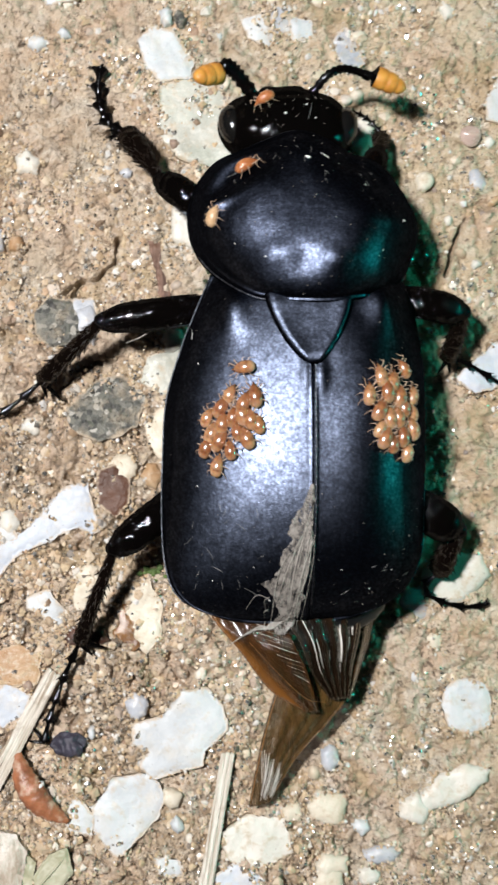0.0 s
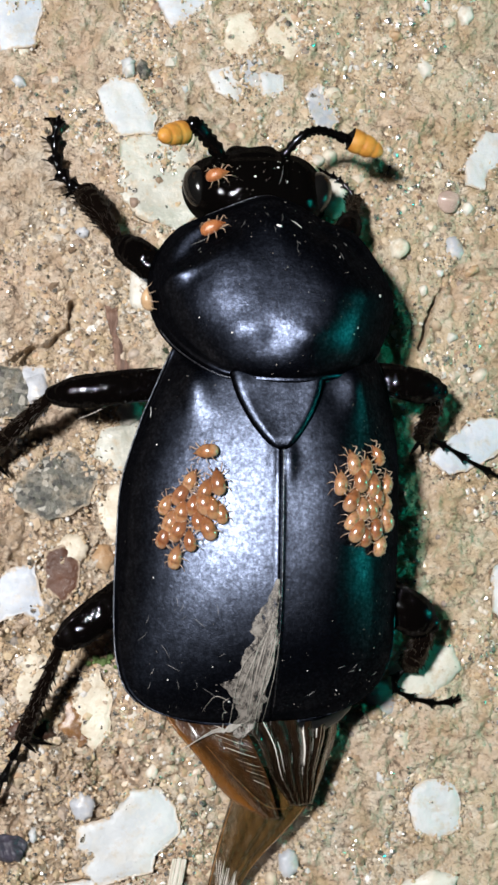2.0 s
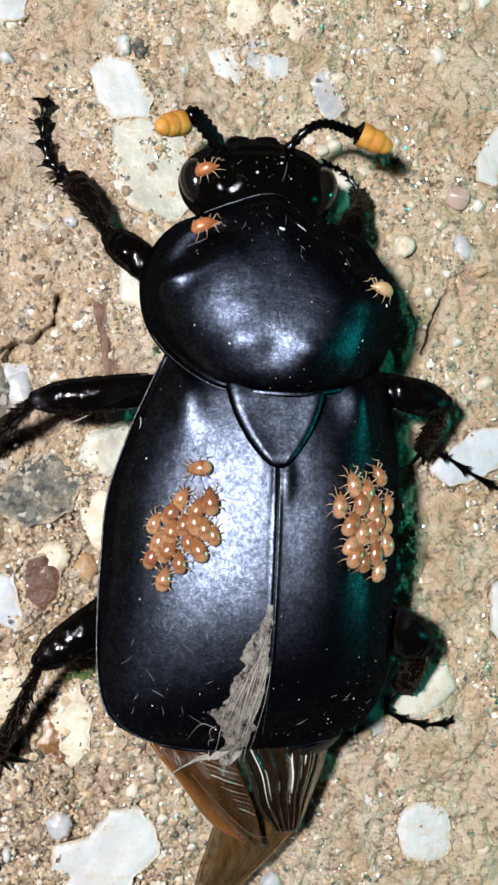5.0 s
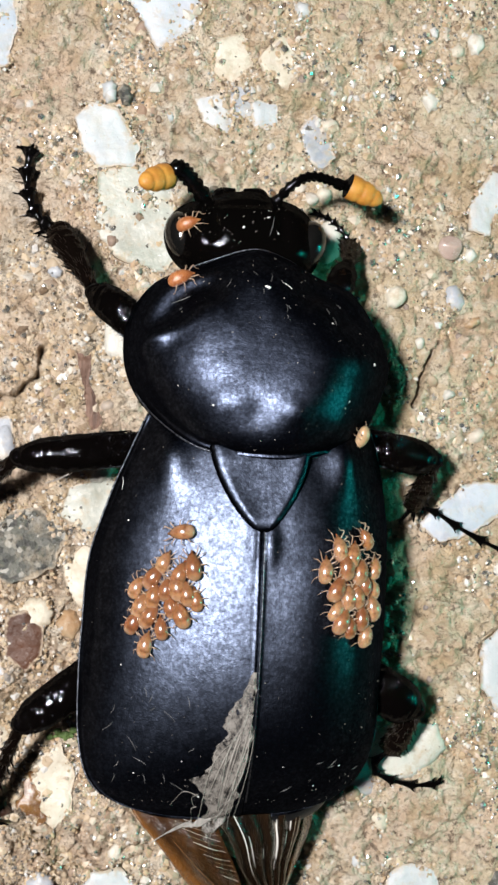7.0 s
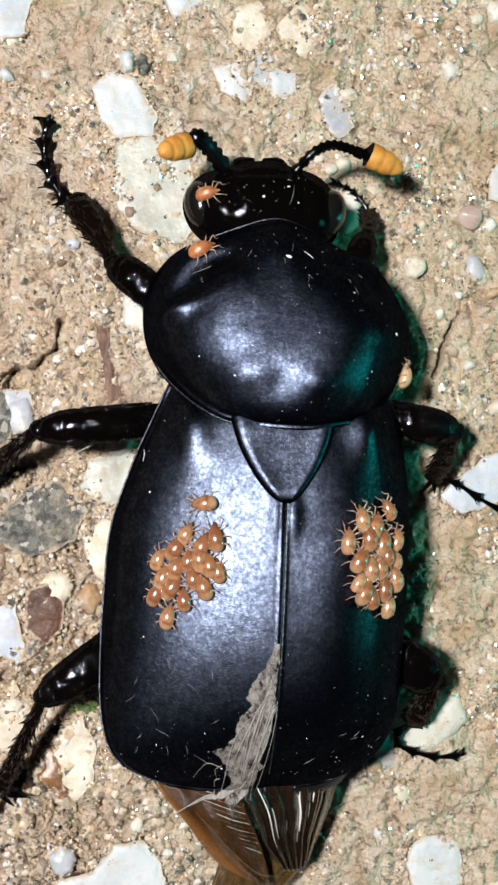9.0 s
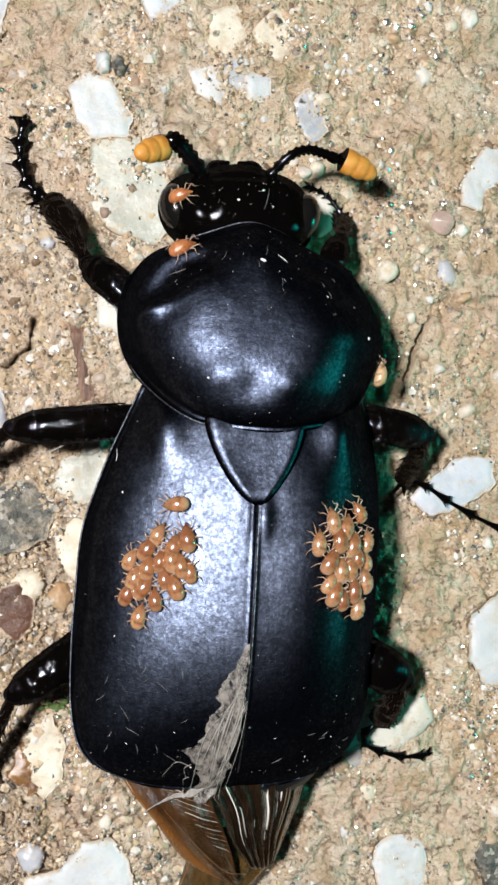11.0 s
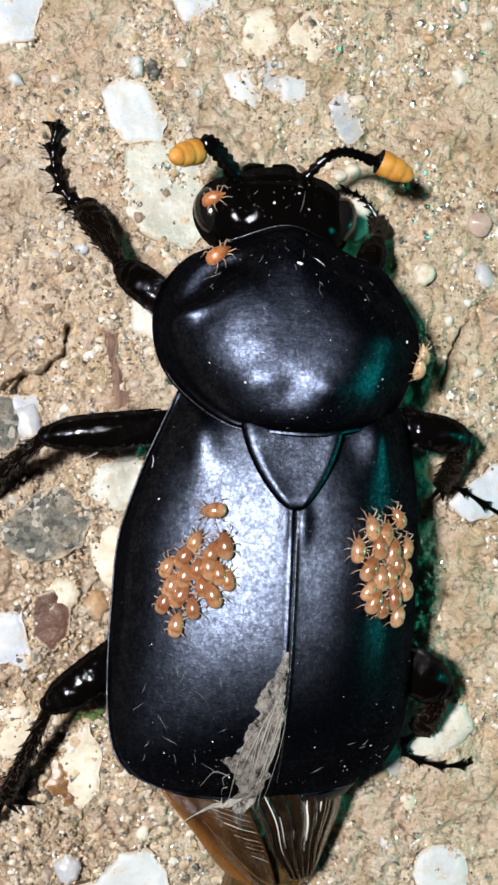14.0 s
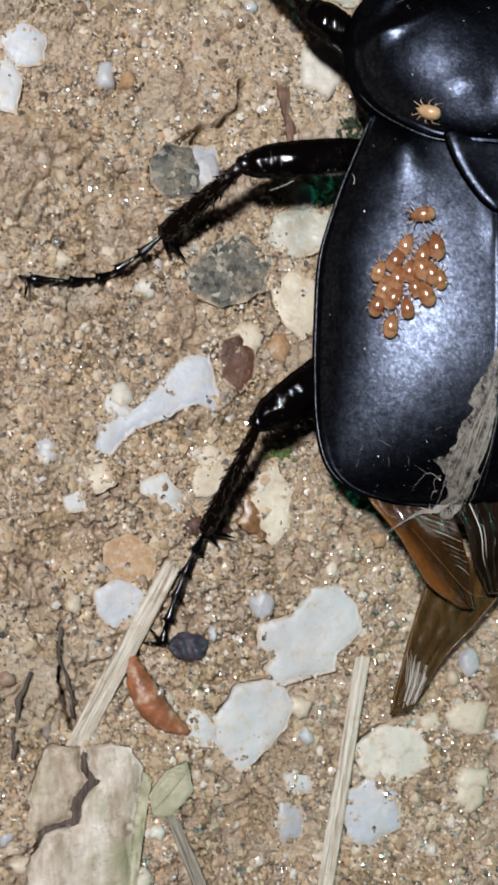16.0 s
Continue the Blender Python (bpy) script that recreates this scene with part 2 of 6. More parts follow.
def granite(name):
    """Dark granular stone: black, grey, greenish and pale grains with worn dirt between."""
    n = Nodes(name)
    bend = n.add("ShaderNodeTexNoise", Scale=3.0 / MM, Detail=3.0)
    n.link(n.coord, bend.inputs["Vector"])
    shift = n.add("ShaderNodeVectorMath")
    shift.operation = "MULTIPLY_ADD"
    n.link(bend.outputs["Color"], shift.inputs[0])
    shift.inputs[1].default_value = (0.4 * MM,) * 3
    n.link(n.coord, shift.inputs[2])
    cells = n.add("ShaderNodeTexVoronoi", Scale=4.2 / MM)
    n.link(shift.outputs[0], cells.inputs["Vector"])
    pick = n.t.nodes.new("ShaderNodeSeparateColor")
    n.link(cells.outputs["Color"], pick.inputs[0])
    col = n.ramp(pick.outputs[0], [(0.0, (0.03, 0.03, 0.028)), (0.3, (0.10, 0.10, 0.085)), (0.5, (0.17, 0.165, 0.14)), (0.68, (0.085, 0.09, 0.07)), (0.82, (0.28, 0.26, 0.215)), (0.93, (0.42, 0.40, 0.35)), (1.0, (0.05, 0.045, 0.04))])
    cloud = n.noise(1.1, 5, 0.7)
    col = n.mix(n.span(cloud, 0, 0.6, 0.52, 0.66), col, (0.31, 0.255, 0.18))
    n.set("Base Color", smeared(n, col, cloud)).set("Roughness", n.span(pick.outputs[1], 0.3, 0.6, 0.0, 1.0)).set("Specular IOR Level", 0.6)
    n.bump(n.noise(2.0, 4, 0.7), 0.4, 0.8, n.bump(pick.outputs[2], 0.10, 1.0))
    return n.m


DIRT = (0.46, 0.37, 0.255)
STONES = {
    "white": mineral("white quartz", (0.57, 0.585, 0.585), (0.46, 0.485, 0.50), DIRT, 0.5, 0.35, 0.5, 0.2, 0.25, 0.05),
    "blue": mineral("bluish milky quartz", (0.42, 0.46, 0.52), (0.53, 0.56, 0.60), DIRT, 0.48, 0.4, 0.45, 0.2, 0.25, 0.04),
    "pale": mineral("cloudy pale stone", (0.54, 0.52, 0.46), (0.66, 0.635, 0.57), DIRT, 0.45, 0.4, 0.8, 0.15, 0.4, 0.06),
    "green": mineral("cloudy greenish stone", (0.36, 0.365, 0.31), (0.50, 0.50, 0.44), DIRT, 0.4, 0.4, 0.75, 0.2, 0.5, 0.05),
    "cream": mineral("cream stone", (0.52, 0.455, 0.345), (0.64, 0.59, 0.485), DIRT, 0.45, 0.4, 0.8, 0.1, 0.4, 0.06),
    "grey": granite("dark grey granular stone"),
    "slate": mineral("blue-grey stone", (0.34, 0.36, 0.40), (0.50, 0.51, 0.53), DIRT, 0.35, 0.5, 0.6, 0.15, 0.3, 0.05),
    "red": mineral("red-brown stone", (0.045, 0.020, 0.013), (0.11, 0.048, 0.027), (0.17, 0.09, 0.05), 0.4, 0.3, 0.15, pale=0.03),
    "orange": mineral("ochre stone", (0.36, 0.21, 0.105), (0.48, 0.33, 0.19), DIRT, 0.45, 0.4, 0.6, 0.1),
    "glass": mineral("pinkish glassy pebble", (0.36, 0.25, 0.2), (0.5, 0.38, 0.33), DIRT, 0.14, 1.0, 0.3, 0.2, 0.3, 0.02),
}


def ground_skin():
    """Sandy mortar: tan with paler and browner patches, pores and grit."""
    n = Nodes("sandy mortar")
    wide, mid, small, lump = n.noise(0.16, 6, 0.7), n.noise(0.8, 5, 0.65), n.noise(5.0, 4, 0.7), n.noise(2.0, 3, 0.6)
    # crumbs: cells with bent borders, their gaps' shade painted dark here and there
    bend = n.add("ShaderNodeTexNoise", Scale=1.1 / MM, Detail=4.0)
    n.link(n.coord, bend.inputs["Vector"])
    shift = n.add("ShaderNodeVectorMath")
    shift.operation = "MULTIPLY_ADD"
    n.link(bend.outputs["Color"], shift.inputs[0])
    shift.inputs[1].default_value = (1.5 * MM,) * 3
    n.link(n.coord, shift.inputs[2])
    cells = n.add("ShaderNodeTexVoronoi", Scale=0.75 / MM)
    cells.feature = "DISTANCE_TO_EDGE"
    n.link(shift.outputs[0], cells.inputs["Vector"])
    seam = n.span(cells.outputs["Distance"], 1, 0, 0.0, 0.07)
    gap = n.add("ShaderNodeMath")
    gap.operation = "MULTIPLY"
    n.link(seam, gap.inputs[0])
    n.link(n.span(n.noise(0.5, 4, 0.6), 0, 0.32, 0.52, 0.64), gap.inputs[1])
    col = n.mix(n.span(wide, 0, 1, 0.38, 0.62), (0.48, 0.375, 0.255), (0.61, 0.52, 0.39))
    col = n.mix(n.span(mid, 0, 0.65, 0.53, 0.70), col, (0.26, 0.17, 0.105))
    col = n.mix(n.span(mid, 0.9, 0, 0.36, 0.49), col, (0.66, 0.60, 0.50))
    # darker in the hollows of the relief, paler on its tops
    col = n.mix(n.span(lump, 0, 0.75, 0.54, 0.66), col, (0.66, 0.60, 0.50))
    col = n.mix(n.span(lump, 0.5, 0, 0.30, 0.42), col, (0.34, 0.245, 0.165))
    col = n.mix(n.span(small, 0.55, 0, 0.30, 0.40), col, (0.13, 0.085, 0.055))
    col = n.mix(n.span(small, 0, 0.6, 0.58, 0.68), col, (0.70, 0.64, 0.54))
    side = n.add("ShaderNodeVectorMath")
    side.operation = "DOT_PRODUCT"
    n.link(n.coord, side.inputs[0])
    side.inputs[1].default_value = (1 / MM, 0.2 / MM, 0)
    col = n.mix(n.span(side.outputs["Value"], 0.42, 0, -9, 1), col, (0.55, 0.415, 0.305))
    col = n.mix(n.span(side.outputs["Value"], 0, 0.42, 0, 8), col, (0.55, 0.45, 0.285))
    tone = n.noise(0.19, 3, 0.55)
    col = n.mix(n.span(tone, 0, 0.5, 0.50, 0.62), col, (0.56, 0.42, 0.315))
    col = n.mix(n.span(tone, 0.5, 0, 0.36, 0.47), col, (0.47, 0.42, 0.335))
    red = n.noise(0.3, 5, 0.7)
    col = n.mix(n.span(red, 0, 0.65, 0.48, 0.62), col, (0.41, 0.245, 0.145))
    # dark soil blotches, also painted in place of shaded crevices; paler patches between
    soil_shade = n.noise(1.5, 5, 0.75)
    col = n.mix(n.span(soil_shade, 0, 0.85, 0.57, 0.63), col, (0.11, 0.074, 0.048))
    col = n.mix(n.span(soil_shade, 0.75, 0, 0.34, 0.42), col, (0.66, 0.595, 0.49))
    col = n.mix(n.span(n.noise(0.3, 4, 0.6), 0, 0.42, 0.54, 0.66), col, (0.42, 0.365, 0.205))
    # the shade in the crumb gaps, as dark brown colour
    col = n.mix(gap.outputs[0], col, (0.14, 0.09, 0.055))
    n.set("Base Color", col).set("Roughness", n.span(small, 0.75, 0.4)).set("Specular IOR Level", 0.45)
    n.bump(mid, 0.4, 0.9, n.bump(lump, 0.25, 1.0, n.bump(small, 0.2, 1.0)))
    return n.m


MORTAR = ground_skin()


def mite_skin():
    n = Nodes("amber mite skin")
    rnd = n.t.nodes.new("ShaderNodeObjectInfo").outputs["Random"]
    small = n.noise(4, 3)
    col = n.ramp(rnd, [(0.0, (0.27, 0.10, 0.04)), (0.5, (0.40, 0.18, 0.075)), (1.0, (0.52, 0.30, 0.16))])
    col = n.mix(n.span(small, 0, 0.8, 0.42, 0.66), col, (0.14, 0.05, 0.02))
    # brown shield over the fore body, paler hind body
    lengthwise = n.t.nodes.new("ShaderNodeSeparateXYZ")
    n.link(n.coord, lengthwise.inputs[0])
    col = n.mix(n.span(lengthwise.outputs[0], 0, 0.6, -0.05 * MM, 0.4 * MM), col, (0.15, 0.05, 0.018))
    col = n.mix(n.span(lengthwise.outputs[0], 0.45, 0, -0.5 * MM, -0.2 * MM), col, (0.66, 0.46, 0.28))
    n.set("Base Color", col).set("Roughness", 0.26).set("Specular IOR Level", 1.0).set("Coat Weight", 1.0).set("Coat Roughness", 0.17)
    n.bsdf.inputs["Coat IOR"].default_value = 1.8
    n.set("Subsurface Weight", 0.35)
    n.bsdf.inputs["Subsurface Radius"].default_value = (1.0, 0.45, 0.15)
    n.bsdf.inputs["Subsurface Scale"].default_value = 0.2 * MM
    n.bump(small, 0.02, 0.5)
    return n.m


MITE = mite_skin()
MITE_ORANGE = plain("orange mite skin", (0.28, 0.085, 0.028), (0.46, 0.18, 0.065), 4, 0.25, 0.02, 0.9)
MITE_PALE = plain("pale tan mite skin", (0.44, 0.28, 0.15), (0.56, 0.38, 0.22), 3, 0.3, 0.01, 0.7)
MITE_LEG = plain("pale brown mite leg", (0.27, 0.16, 0.10), (0.48, 0.35, 0.25), 2.5, 0.35, 0.01, 0.6)


def wing_skin(name, a, b, clear, margin=None, gloss=1.0):
    """Folded membrane: brown, veined, half clear and glossy."""
    n = Nodes(name)
    long = n.add("ShaderNodeMapping")
    n.link(n.coord, long.inputs["Vector"])
    long.inputs["Scale"].default_value = (1.0, 0.12, 0.4)
    veins, blot = n.noise(3.0, 5, 0.75, long.outputs[0]), n.noise(0.7, 3)
    col = n.mix(n.span(veins, 0, 1, 0.35, 0.65), a, b)
    col = n.mix(n.span(blot, 0, 0.7, 0.4, 0.7), col, b)
    if margin:
        # amber along the outer edge of the folded lobe
        off = n.add("ShaderNodeVectorMath")
        off.operation = "DOT_PRODUCT"
        n.link(n.coord, off.inputs[0])
        off.inputs[1].default_value = (0.749 / MM, 0.663 / MM, 0)
        col = n.mix(n.span(off.outputs["Value"], 0.8, 0, -11.1, -10.7), col, margin)
    n.set("Base Color", col)
    n.set("Roughness", n.span(veins, 0.10, 0.32)).set("Specular IOR Level", 0.5 * gloss).set("Alpha", n.span(veins, clear, 0.95)).set("Coat Weight", 0.8 * gloss).set("Coat Roughness", 0.10)
    n.bump(veins, 0.22, 1.0)
    return n.m


WING = wing_skin("amber wing membrane", (0.085, 0.034, 0.009), (0.022, 0.010, 0.004), 0.85, (0.24, 0.095, 0.02), 0.9)
# pale matt streaks: glints on the wing folds, put into the colour
WING_GLINT = per_piece("painted wing glint", [(0.0, (0.55, 0.52, 0.47)), (1.0, (0.75, 0.73, 0.69))], 0.45, 0.1, 0.4, 0.01)
VEIN_CLEAR = plain("glossy clear wing fold", (0.10, 0.075, 0.05), (0.26, 0.22, 0.17), 3, 0.16, 0.01, 1.0)
VEIN_BROWN = plain("amber wing vein", (0.13, 0.06, 0.02), (0.24, 0.12, 0.045), 3, 0.25, 0.01, 0.7)
WING_TIP = wing_skin("clear brown wing tip", (0.13, 0.07, 0.02), (0.05, 0.028, 0.01), 0.42, None, 0.6)
WING_CLEAR = wing_skin("smoky wing membrane", (0.026, 0.014, 0.007), (0.007, 0.004, 0.002), 0.92, None, 0.8)


def straw_skin(name, a, b, dark):
    n = Nodes(name)
    grain = n.add("ShaderNodeMapping")
    n.link(n.coord, grain.inputs["Vector"])
    grain.inputs["Scale"].default_value = (1.0, 0.06, 1.0)
    lines, spots = n.noise(7, 4, 0.7, grain.outputs[0]), n.noise(1.5, 4)
    col = n.mix(n.span(lines, 0, 1, 0.35, 0.65), a, b)
    col = n.mix(n.span(spots, 0, 0.6, 0.55, 0.75), col, dark)
    col = n.mix(n.span(n.noise(4.5, 3, 0.6, grain.outputs[0]), 0, 0.8, 0.57, 0.63), col, dark)
    n.set("Base Color", col).set("Roughness", n.span(spots, 0.45, 0.7))
    n.bump(lines, 0.12, 1.0)
    return n.m


STRAW = straw_skin("dry straw", (0.42, 0.36, 0.28), (0.72, 0.68, 0.60), (0.27, 0.20, 0.13))
TWIG_GREY = straw_skin("grey twig bark", (0.19, 0.16, 0.13), (0.36, 0.32, 0.27), (0.1, 0.08, 0.06))


def bark_skin(name, stops):
    """Smooth weathered bark: grey-beige and pinkish, olive and brown blotches."""
    n = Nodes(name)
    grain = n.add("ShaderNodeMapping")
    n.link(n.coord, grain.inputs["Vector"])
    grain.inputs["Scale"].default_value = (1.0, 0.3, 1.0)
    grain.inputs["Rotation"].default_value = (0, 0, 0.12)
    wide, olive, fine, spots = n.noise(0.32, 4, 0.6), n.noise(0.22, 3), n.noise(7, 4), n.noise(1.5, 5, 0.7)
    col = n.ramp(n.noise(0.75, 5, 0.65, grain.outputs[0]), stops)
    col = n.mix(n.span(olive, 0, 0.75, 0.53, 0.62), col, (0.28, 0.28, 0.17))
    col = n.mix(n.span(spots, 0, 0.65, 0.54, 0.68), col, (0.20, 0.145, 0.10))
    col = n.mix(n.span(spots, 0.5, 0, 0.30, 0.42), col, (0.66, 0.62, 0.55))
    n.set("Base Color", col).set("Roughness", n.span(spots, 0.4, 0.65)).set("Specular IOR Level", 0.45)
    n.bump(wide, 0.25, 0.8, n.bump(fine, 0.03, 0.8, n.bump(spots, 0.10, 0.8)))
    return n.m


BARK = bark_skin("weathered bark", [(0.30, (0.20, 0.15, 0.10)), (0.43, (0.38, 0.31, 0.24)), (0.54, (0.54, 0.48, 0.41)), (0.68, (0.72, 0.69, 0.64))])
BARK_BROWN = bark_skin("brown weathered bark", [(0.30, (0.12, 0.08, 0.05)), (0.45, (0.27, 0.20, 0.14)), (0.58, (0.44, 0.36, 0.28)), (0.70, (0.6, 0.54, 0.46))])
ROOT_SHADE = straw_skin("dark root skin and crack shade", (0.05, 0.036, 0.03), (0.12, 0.088, 0.07), (0.03, 0.022, 0.02))
ROT = straw_skin("brown twig bark", (0.14, 0.075, 0.05), (0.26, 0.155, 0.11), (0.09, 0.05, 0.035))
LEAF = plain("dry olive leaf", (0.27, 0.265, 0.16), (0.42, 0.40, 0.29), 0.8, 0.5, 0.05)
HUSK = plain("rust-brown seed husk", (0.16, 0.06, 0.03), (0.34, 0.13, 0.06), 1.2, 0.42, 0.14, 0.5, (0.46, 0.31, 0.22), fine=1.6)
GRUB = plain("blue-black crust", (0.03, 0.028, 0.04), (0.07, 0.065, 0.09), 1.2, 0.45, 0.08)
DUST = plain("white dust", (0.75, 0.75, 0.72), (0.85, 0.85, 0.83), 4, 0.6, 0.02)
FIBRE = plain("grey dry fibre", (0.20, 0.18, 0.16), (0.36, 0.335, 0.30), 3, 0.5, 0.02)


def shred_skin():
    n = Nodes("grey fibre shred")
    grain = n.add("ShaderNodeMapping")
    n.link(n.coord, grain.inputs["Vector"])
    grain.inputs["Rotation"].default_value = (0, 0, 0.28)
    grain.inputs["Scale"].default_value = (1.0, 0.55, 1.0)
    web, fine = n.noise(3.6, 6, 0.8, grain.outputs[0]), n.noise(9, 3)
    n.set("Base Color", n.mix(n.span(web, 0, 1), (0.11, 0.096, 0.085), (0.30, 0.275, 0.245))).set("Roughness", 0.5)
    n.set("Alpha", n.span(web, 0.0, 0.9, 0.40, 0.54))
    n.bump(fine, 0.04, 0.8)
    return n.m


SHRED = shred_skin()
HAIR = plain("fine grey hair", (0.06, 0.06, 0.06), (0.16, 0.16, 0.16), 3, 0.4, 0.01)
MOSS = plain("green algae", (0.07, 0.12, 0.03), (0.13, 0.19, 0.05), 2, 0.6, 0.1)
MOSS_DARK = plain("dark moss", (0.012, 0.025, 0.012), (0.04, 0.06, 0.025), 2, 0.6, 0.1)
RESIN = plain("amber resin drop", (0.24, 0.12, 0.04), (0.13, 0.06, 0.025), 2, 0.25, 0.03, 0.8)


# ---- shapes of the beetle's back ----
def curve(table, v):
    """Smooth value between rows (key, value), keys rising."""
    n = len(table)
    if v <= table[0][0]:
        return table[0][1]
    if v >= table[-1][0]:
        return table[-1][1]
    k = 0
    while table[k + 1][0] < v:
        k += 1
    (a, p), (b, q) = table[k], table[k + 1]
    h = b - a
    def slope(j):
        i0, i1 = max(j - 1, 0), min(j + 1, n - 1)
        return (table[i1][1] - table[i0][1]) / (table[i1][0] - table[i0][0])
    t = (v - a) / h
    t2, t3 = t * t, t * t * t
    return (2 * t3 - 3 * t2 + 1) * p + (t3 - 2 * t2 + t) * h * slope(k) + (3 * t2 - 2 * t3) * q + (t3 - t2) * h * slope(k + 1)


def bell(x, y, cx, cy, sx, sy):
    return math.exp(-(((x - cx) / sx) ** 2 + ((y - cy) / sy) ** 2))


# Wing cases: half width, crown and margin height along the body (mm, tail to head).
HALF_L = [(-11.4, 7.3), (-10.4, 7.25), (-8.7, 6.85), (-6.8, 6.65), (-4.1, 6.55), (-1.0, 6.35), (1.45, 5.55), (3.0, 4.85), (4.5, 4.15)]
HALF_R = [(-11.4, 5.8), (-10.4, 5.8), (-8.7, 5.75), (-6.8, 5.6), (-4.1, 5.65), (-1.0, 5.65), (1.45, 5.45), (3.0, 5.15), (4.5, 4.6)]
CROWN = [(-11.4, 6.8), (-9.5, 7.5), (-7.5, 7.98), (-5.5, 8.28), (-3.5, 8.4), (-2.0, 8.40), (0.0, 8.28), (2.0, 8.03), (3.2, 7.75), (4.5, 6.8)]
MARGIN_L = [(-11.4, 5.4), (-8.0, 5.1), (-3.0, 5.0), (1.5, 5.4), (4.5, 5.6)]
MARGIN_R = [(-11.4, 5.2), (-8.0, 4.6), (-3.0, 4.5), (1.5, 4.6), (4.5, 5.0)]


def suture_x(y):
    return -0.03 + 0.045 * min(y, 0.0)


def elytron_shape(x, y):
    """Height of the wing cases over (x, y), and how near the margin it is (1 at the margin)."""
    left = x < suture_x(y)
    half = curve(HALF_L if left else HALF_R, y)
    low = curve(MARGIN_L if left else MARGIN_R, y)
    off = abs(x - suture_x(y))
    s = off / half
    e = max(0.0, (-2.0 - y) / 9.4)
    d = s ** 3.0 + e ** 5
    z = low + (curve(CROWN, y) - low) * max(0.0, 1 - d) ** 0.6
    z -= (0.9 if left else 0.0) * (math.sqrt(s * s + 0.004) - 0.063) * max(0.0, 1 - d) ** 0.5
    z += 0.34 * bell(off, y, 3.45, 2.8, 0.7, 1.3) - 0.10 * bell(off, y, 2.1, 2.6, 0.8, 1.3)
    z += 0.11 * bell(off, y, 0.32, -0.6, 0.30, 0.8) + (0.0 if left else 0.21 * bell(off, y, 2.8, -2.0, 1.9, 4.5)) - 0.02 * math.exp(-((off / 0.03) ** 2))
    z += 0.03 * math.exp(-(((off - 0.11) / 0.06) ** 2))
    return z, d


# Neck shield: angle (degrees), reach and edge height round its middle.
SHIELD = (0.25, 6.7)
REACH = [(-17, 5.37), (-5.4, 5.49), (3.2, 5.38), (20, 5.0), (37.3, 4.68), (52.7, 4.1), (74.6, 4.08), (92, 4.27), (112, 4.29), (129, 4.58), (143, 5.1),
         (158.8, 5.38), (169.3, 5.44), (183.7, 5.34), (196.9, 5.14), (215.4, 4.76), (234.3, 4.5), (243.4, 4.33), (268, 4.16), (295, 4.46), (312.5, 5.0), (327, 5.2), (343, 5.37), (354.6, 5.49)]
EDGE = [(-17, 4.3), (20, 4.3), (52.7, 5.0), (92, 6.0), (129, 5.2), (169, 4.9), (197, 5.3), (234, 7.2), (268, 8.0), (295, 7.6), (327, 5.2), (343, 4.3), (355, 4.2)]


def shield_shape(x, y):
    """Height of the neck shield over (x, y), and the share of its reach there (1 at the rim)."""
    dx, dy = x - SHIELD[0], y - SHIELD[1]
    a = math.degrees(math.atan2(dy, dx))
    if a < -17:
        a += 360
    r = math.hypot(dx, dy) / curve(REACH, a)
    low = curve(EDGE, a)
    z = low + (8.75 - low) * max(0.0, 1 - min(r, 1.0) ** 2.9) ** 0.6
    z -= (0.24 * (dy - 0.3) - 0.07 * dx) * max(0.0, 1 - r * r)
    for c in (148, 34):
        span = math.exp(-(((a - c) / 24) ** 4))
        z += span * (0.08 * math.exp(-(((r - 0.90) / 0.09) ** 2)) - 0.46 * math.exp(-(((r - 0.74) / 0.12) ** 2)))
    z += 0.10 * bell(x, y, 2.7, 5.6, 1.5, 1.8)
    z += 0.11 * bell(x, y, -1.6, 4.75, 0.9, 0.6) + 0.12 * bell(x, y, 1.15, 4.35, 0.7, 0.55) - 0.10 * bell(x, y, -0.3, 4.3, 0.5, 0.6)
    z += 0.42 * math.exp(-(((0.42 * (x + 4.15) - 0.91 * (y - 7.25)) / 0.30) ** 2) - ((0.91 * (x + 4.0) + 0.42 * (y - 7.25)) / 1.1) ** 2)
    z += 0.09 * math.exp(-(((r - 0.972) / 0.014) ** 2)) - 0.05 * math.exp(-(((r - 0.94) / 0.015) ** 2))
    return z, r


HEAD = (-0.2, 11.6)
HEAD_REACH = [(-90, 2.2), (-45, 2.6), (-20, 3.15), (0, 3.2), (27, 2.85), (54, 2.25), (80, 2.13), (100, 2.1), (130, 2.35), (155, 3.05), (173, 3.27), (190, 3.1), (215, 2.6), (270, 2.2)]


def head_shape(x, y):
    dx, dy = x - HEAD[0], y - HEAD[1]
    a = math.degrees(math.atan2(dy, dx))
    if a < -90:
        a += 360
    r = math.hypot(dx, dy) / curve(HEAD_REACH, a)
    z = 4.1 + 1.75 * max(0.0, 1 - min(r, 1.0) ** 2.4) ** 0.6
    z -= 0.22 * bell(x, y, -1.55, 12.3, 0.22, 0.8) + 0.22 * bell(x, y, 1.2, 12.2, 0.22, 0.8) + 0.10 * bell(x, y, -0.2, 12.9, 1.2, 0.15)
    z += 0.10 * bell(x, y, -2.2, 11.2, 0.7, 0.6) + 0.10 * bell(x, y, 1.9, 11.0, 0.7, 0.6)
    return z, r


def back_height(x, y):
    """The uppermost surface of the beetle's back over (x, y)."""
    z, r = shield_shape(x, y)
    if r <= 1:
        return z
    z, r = head_shape(x, y)
    if r <= 1 and y > 9:
        return z
    return elytron_shape(x, y)[0]


from mathutils import geometry


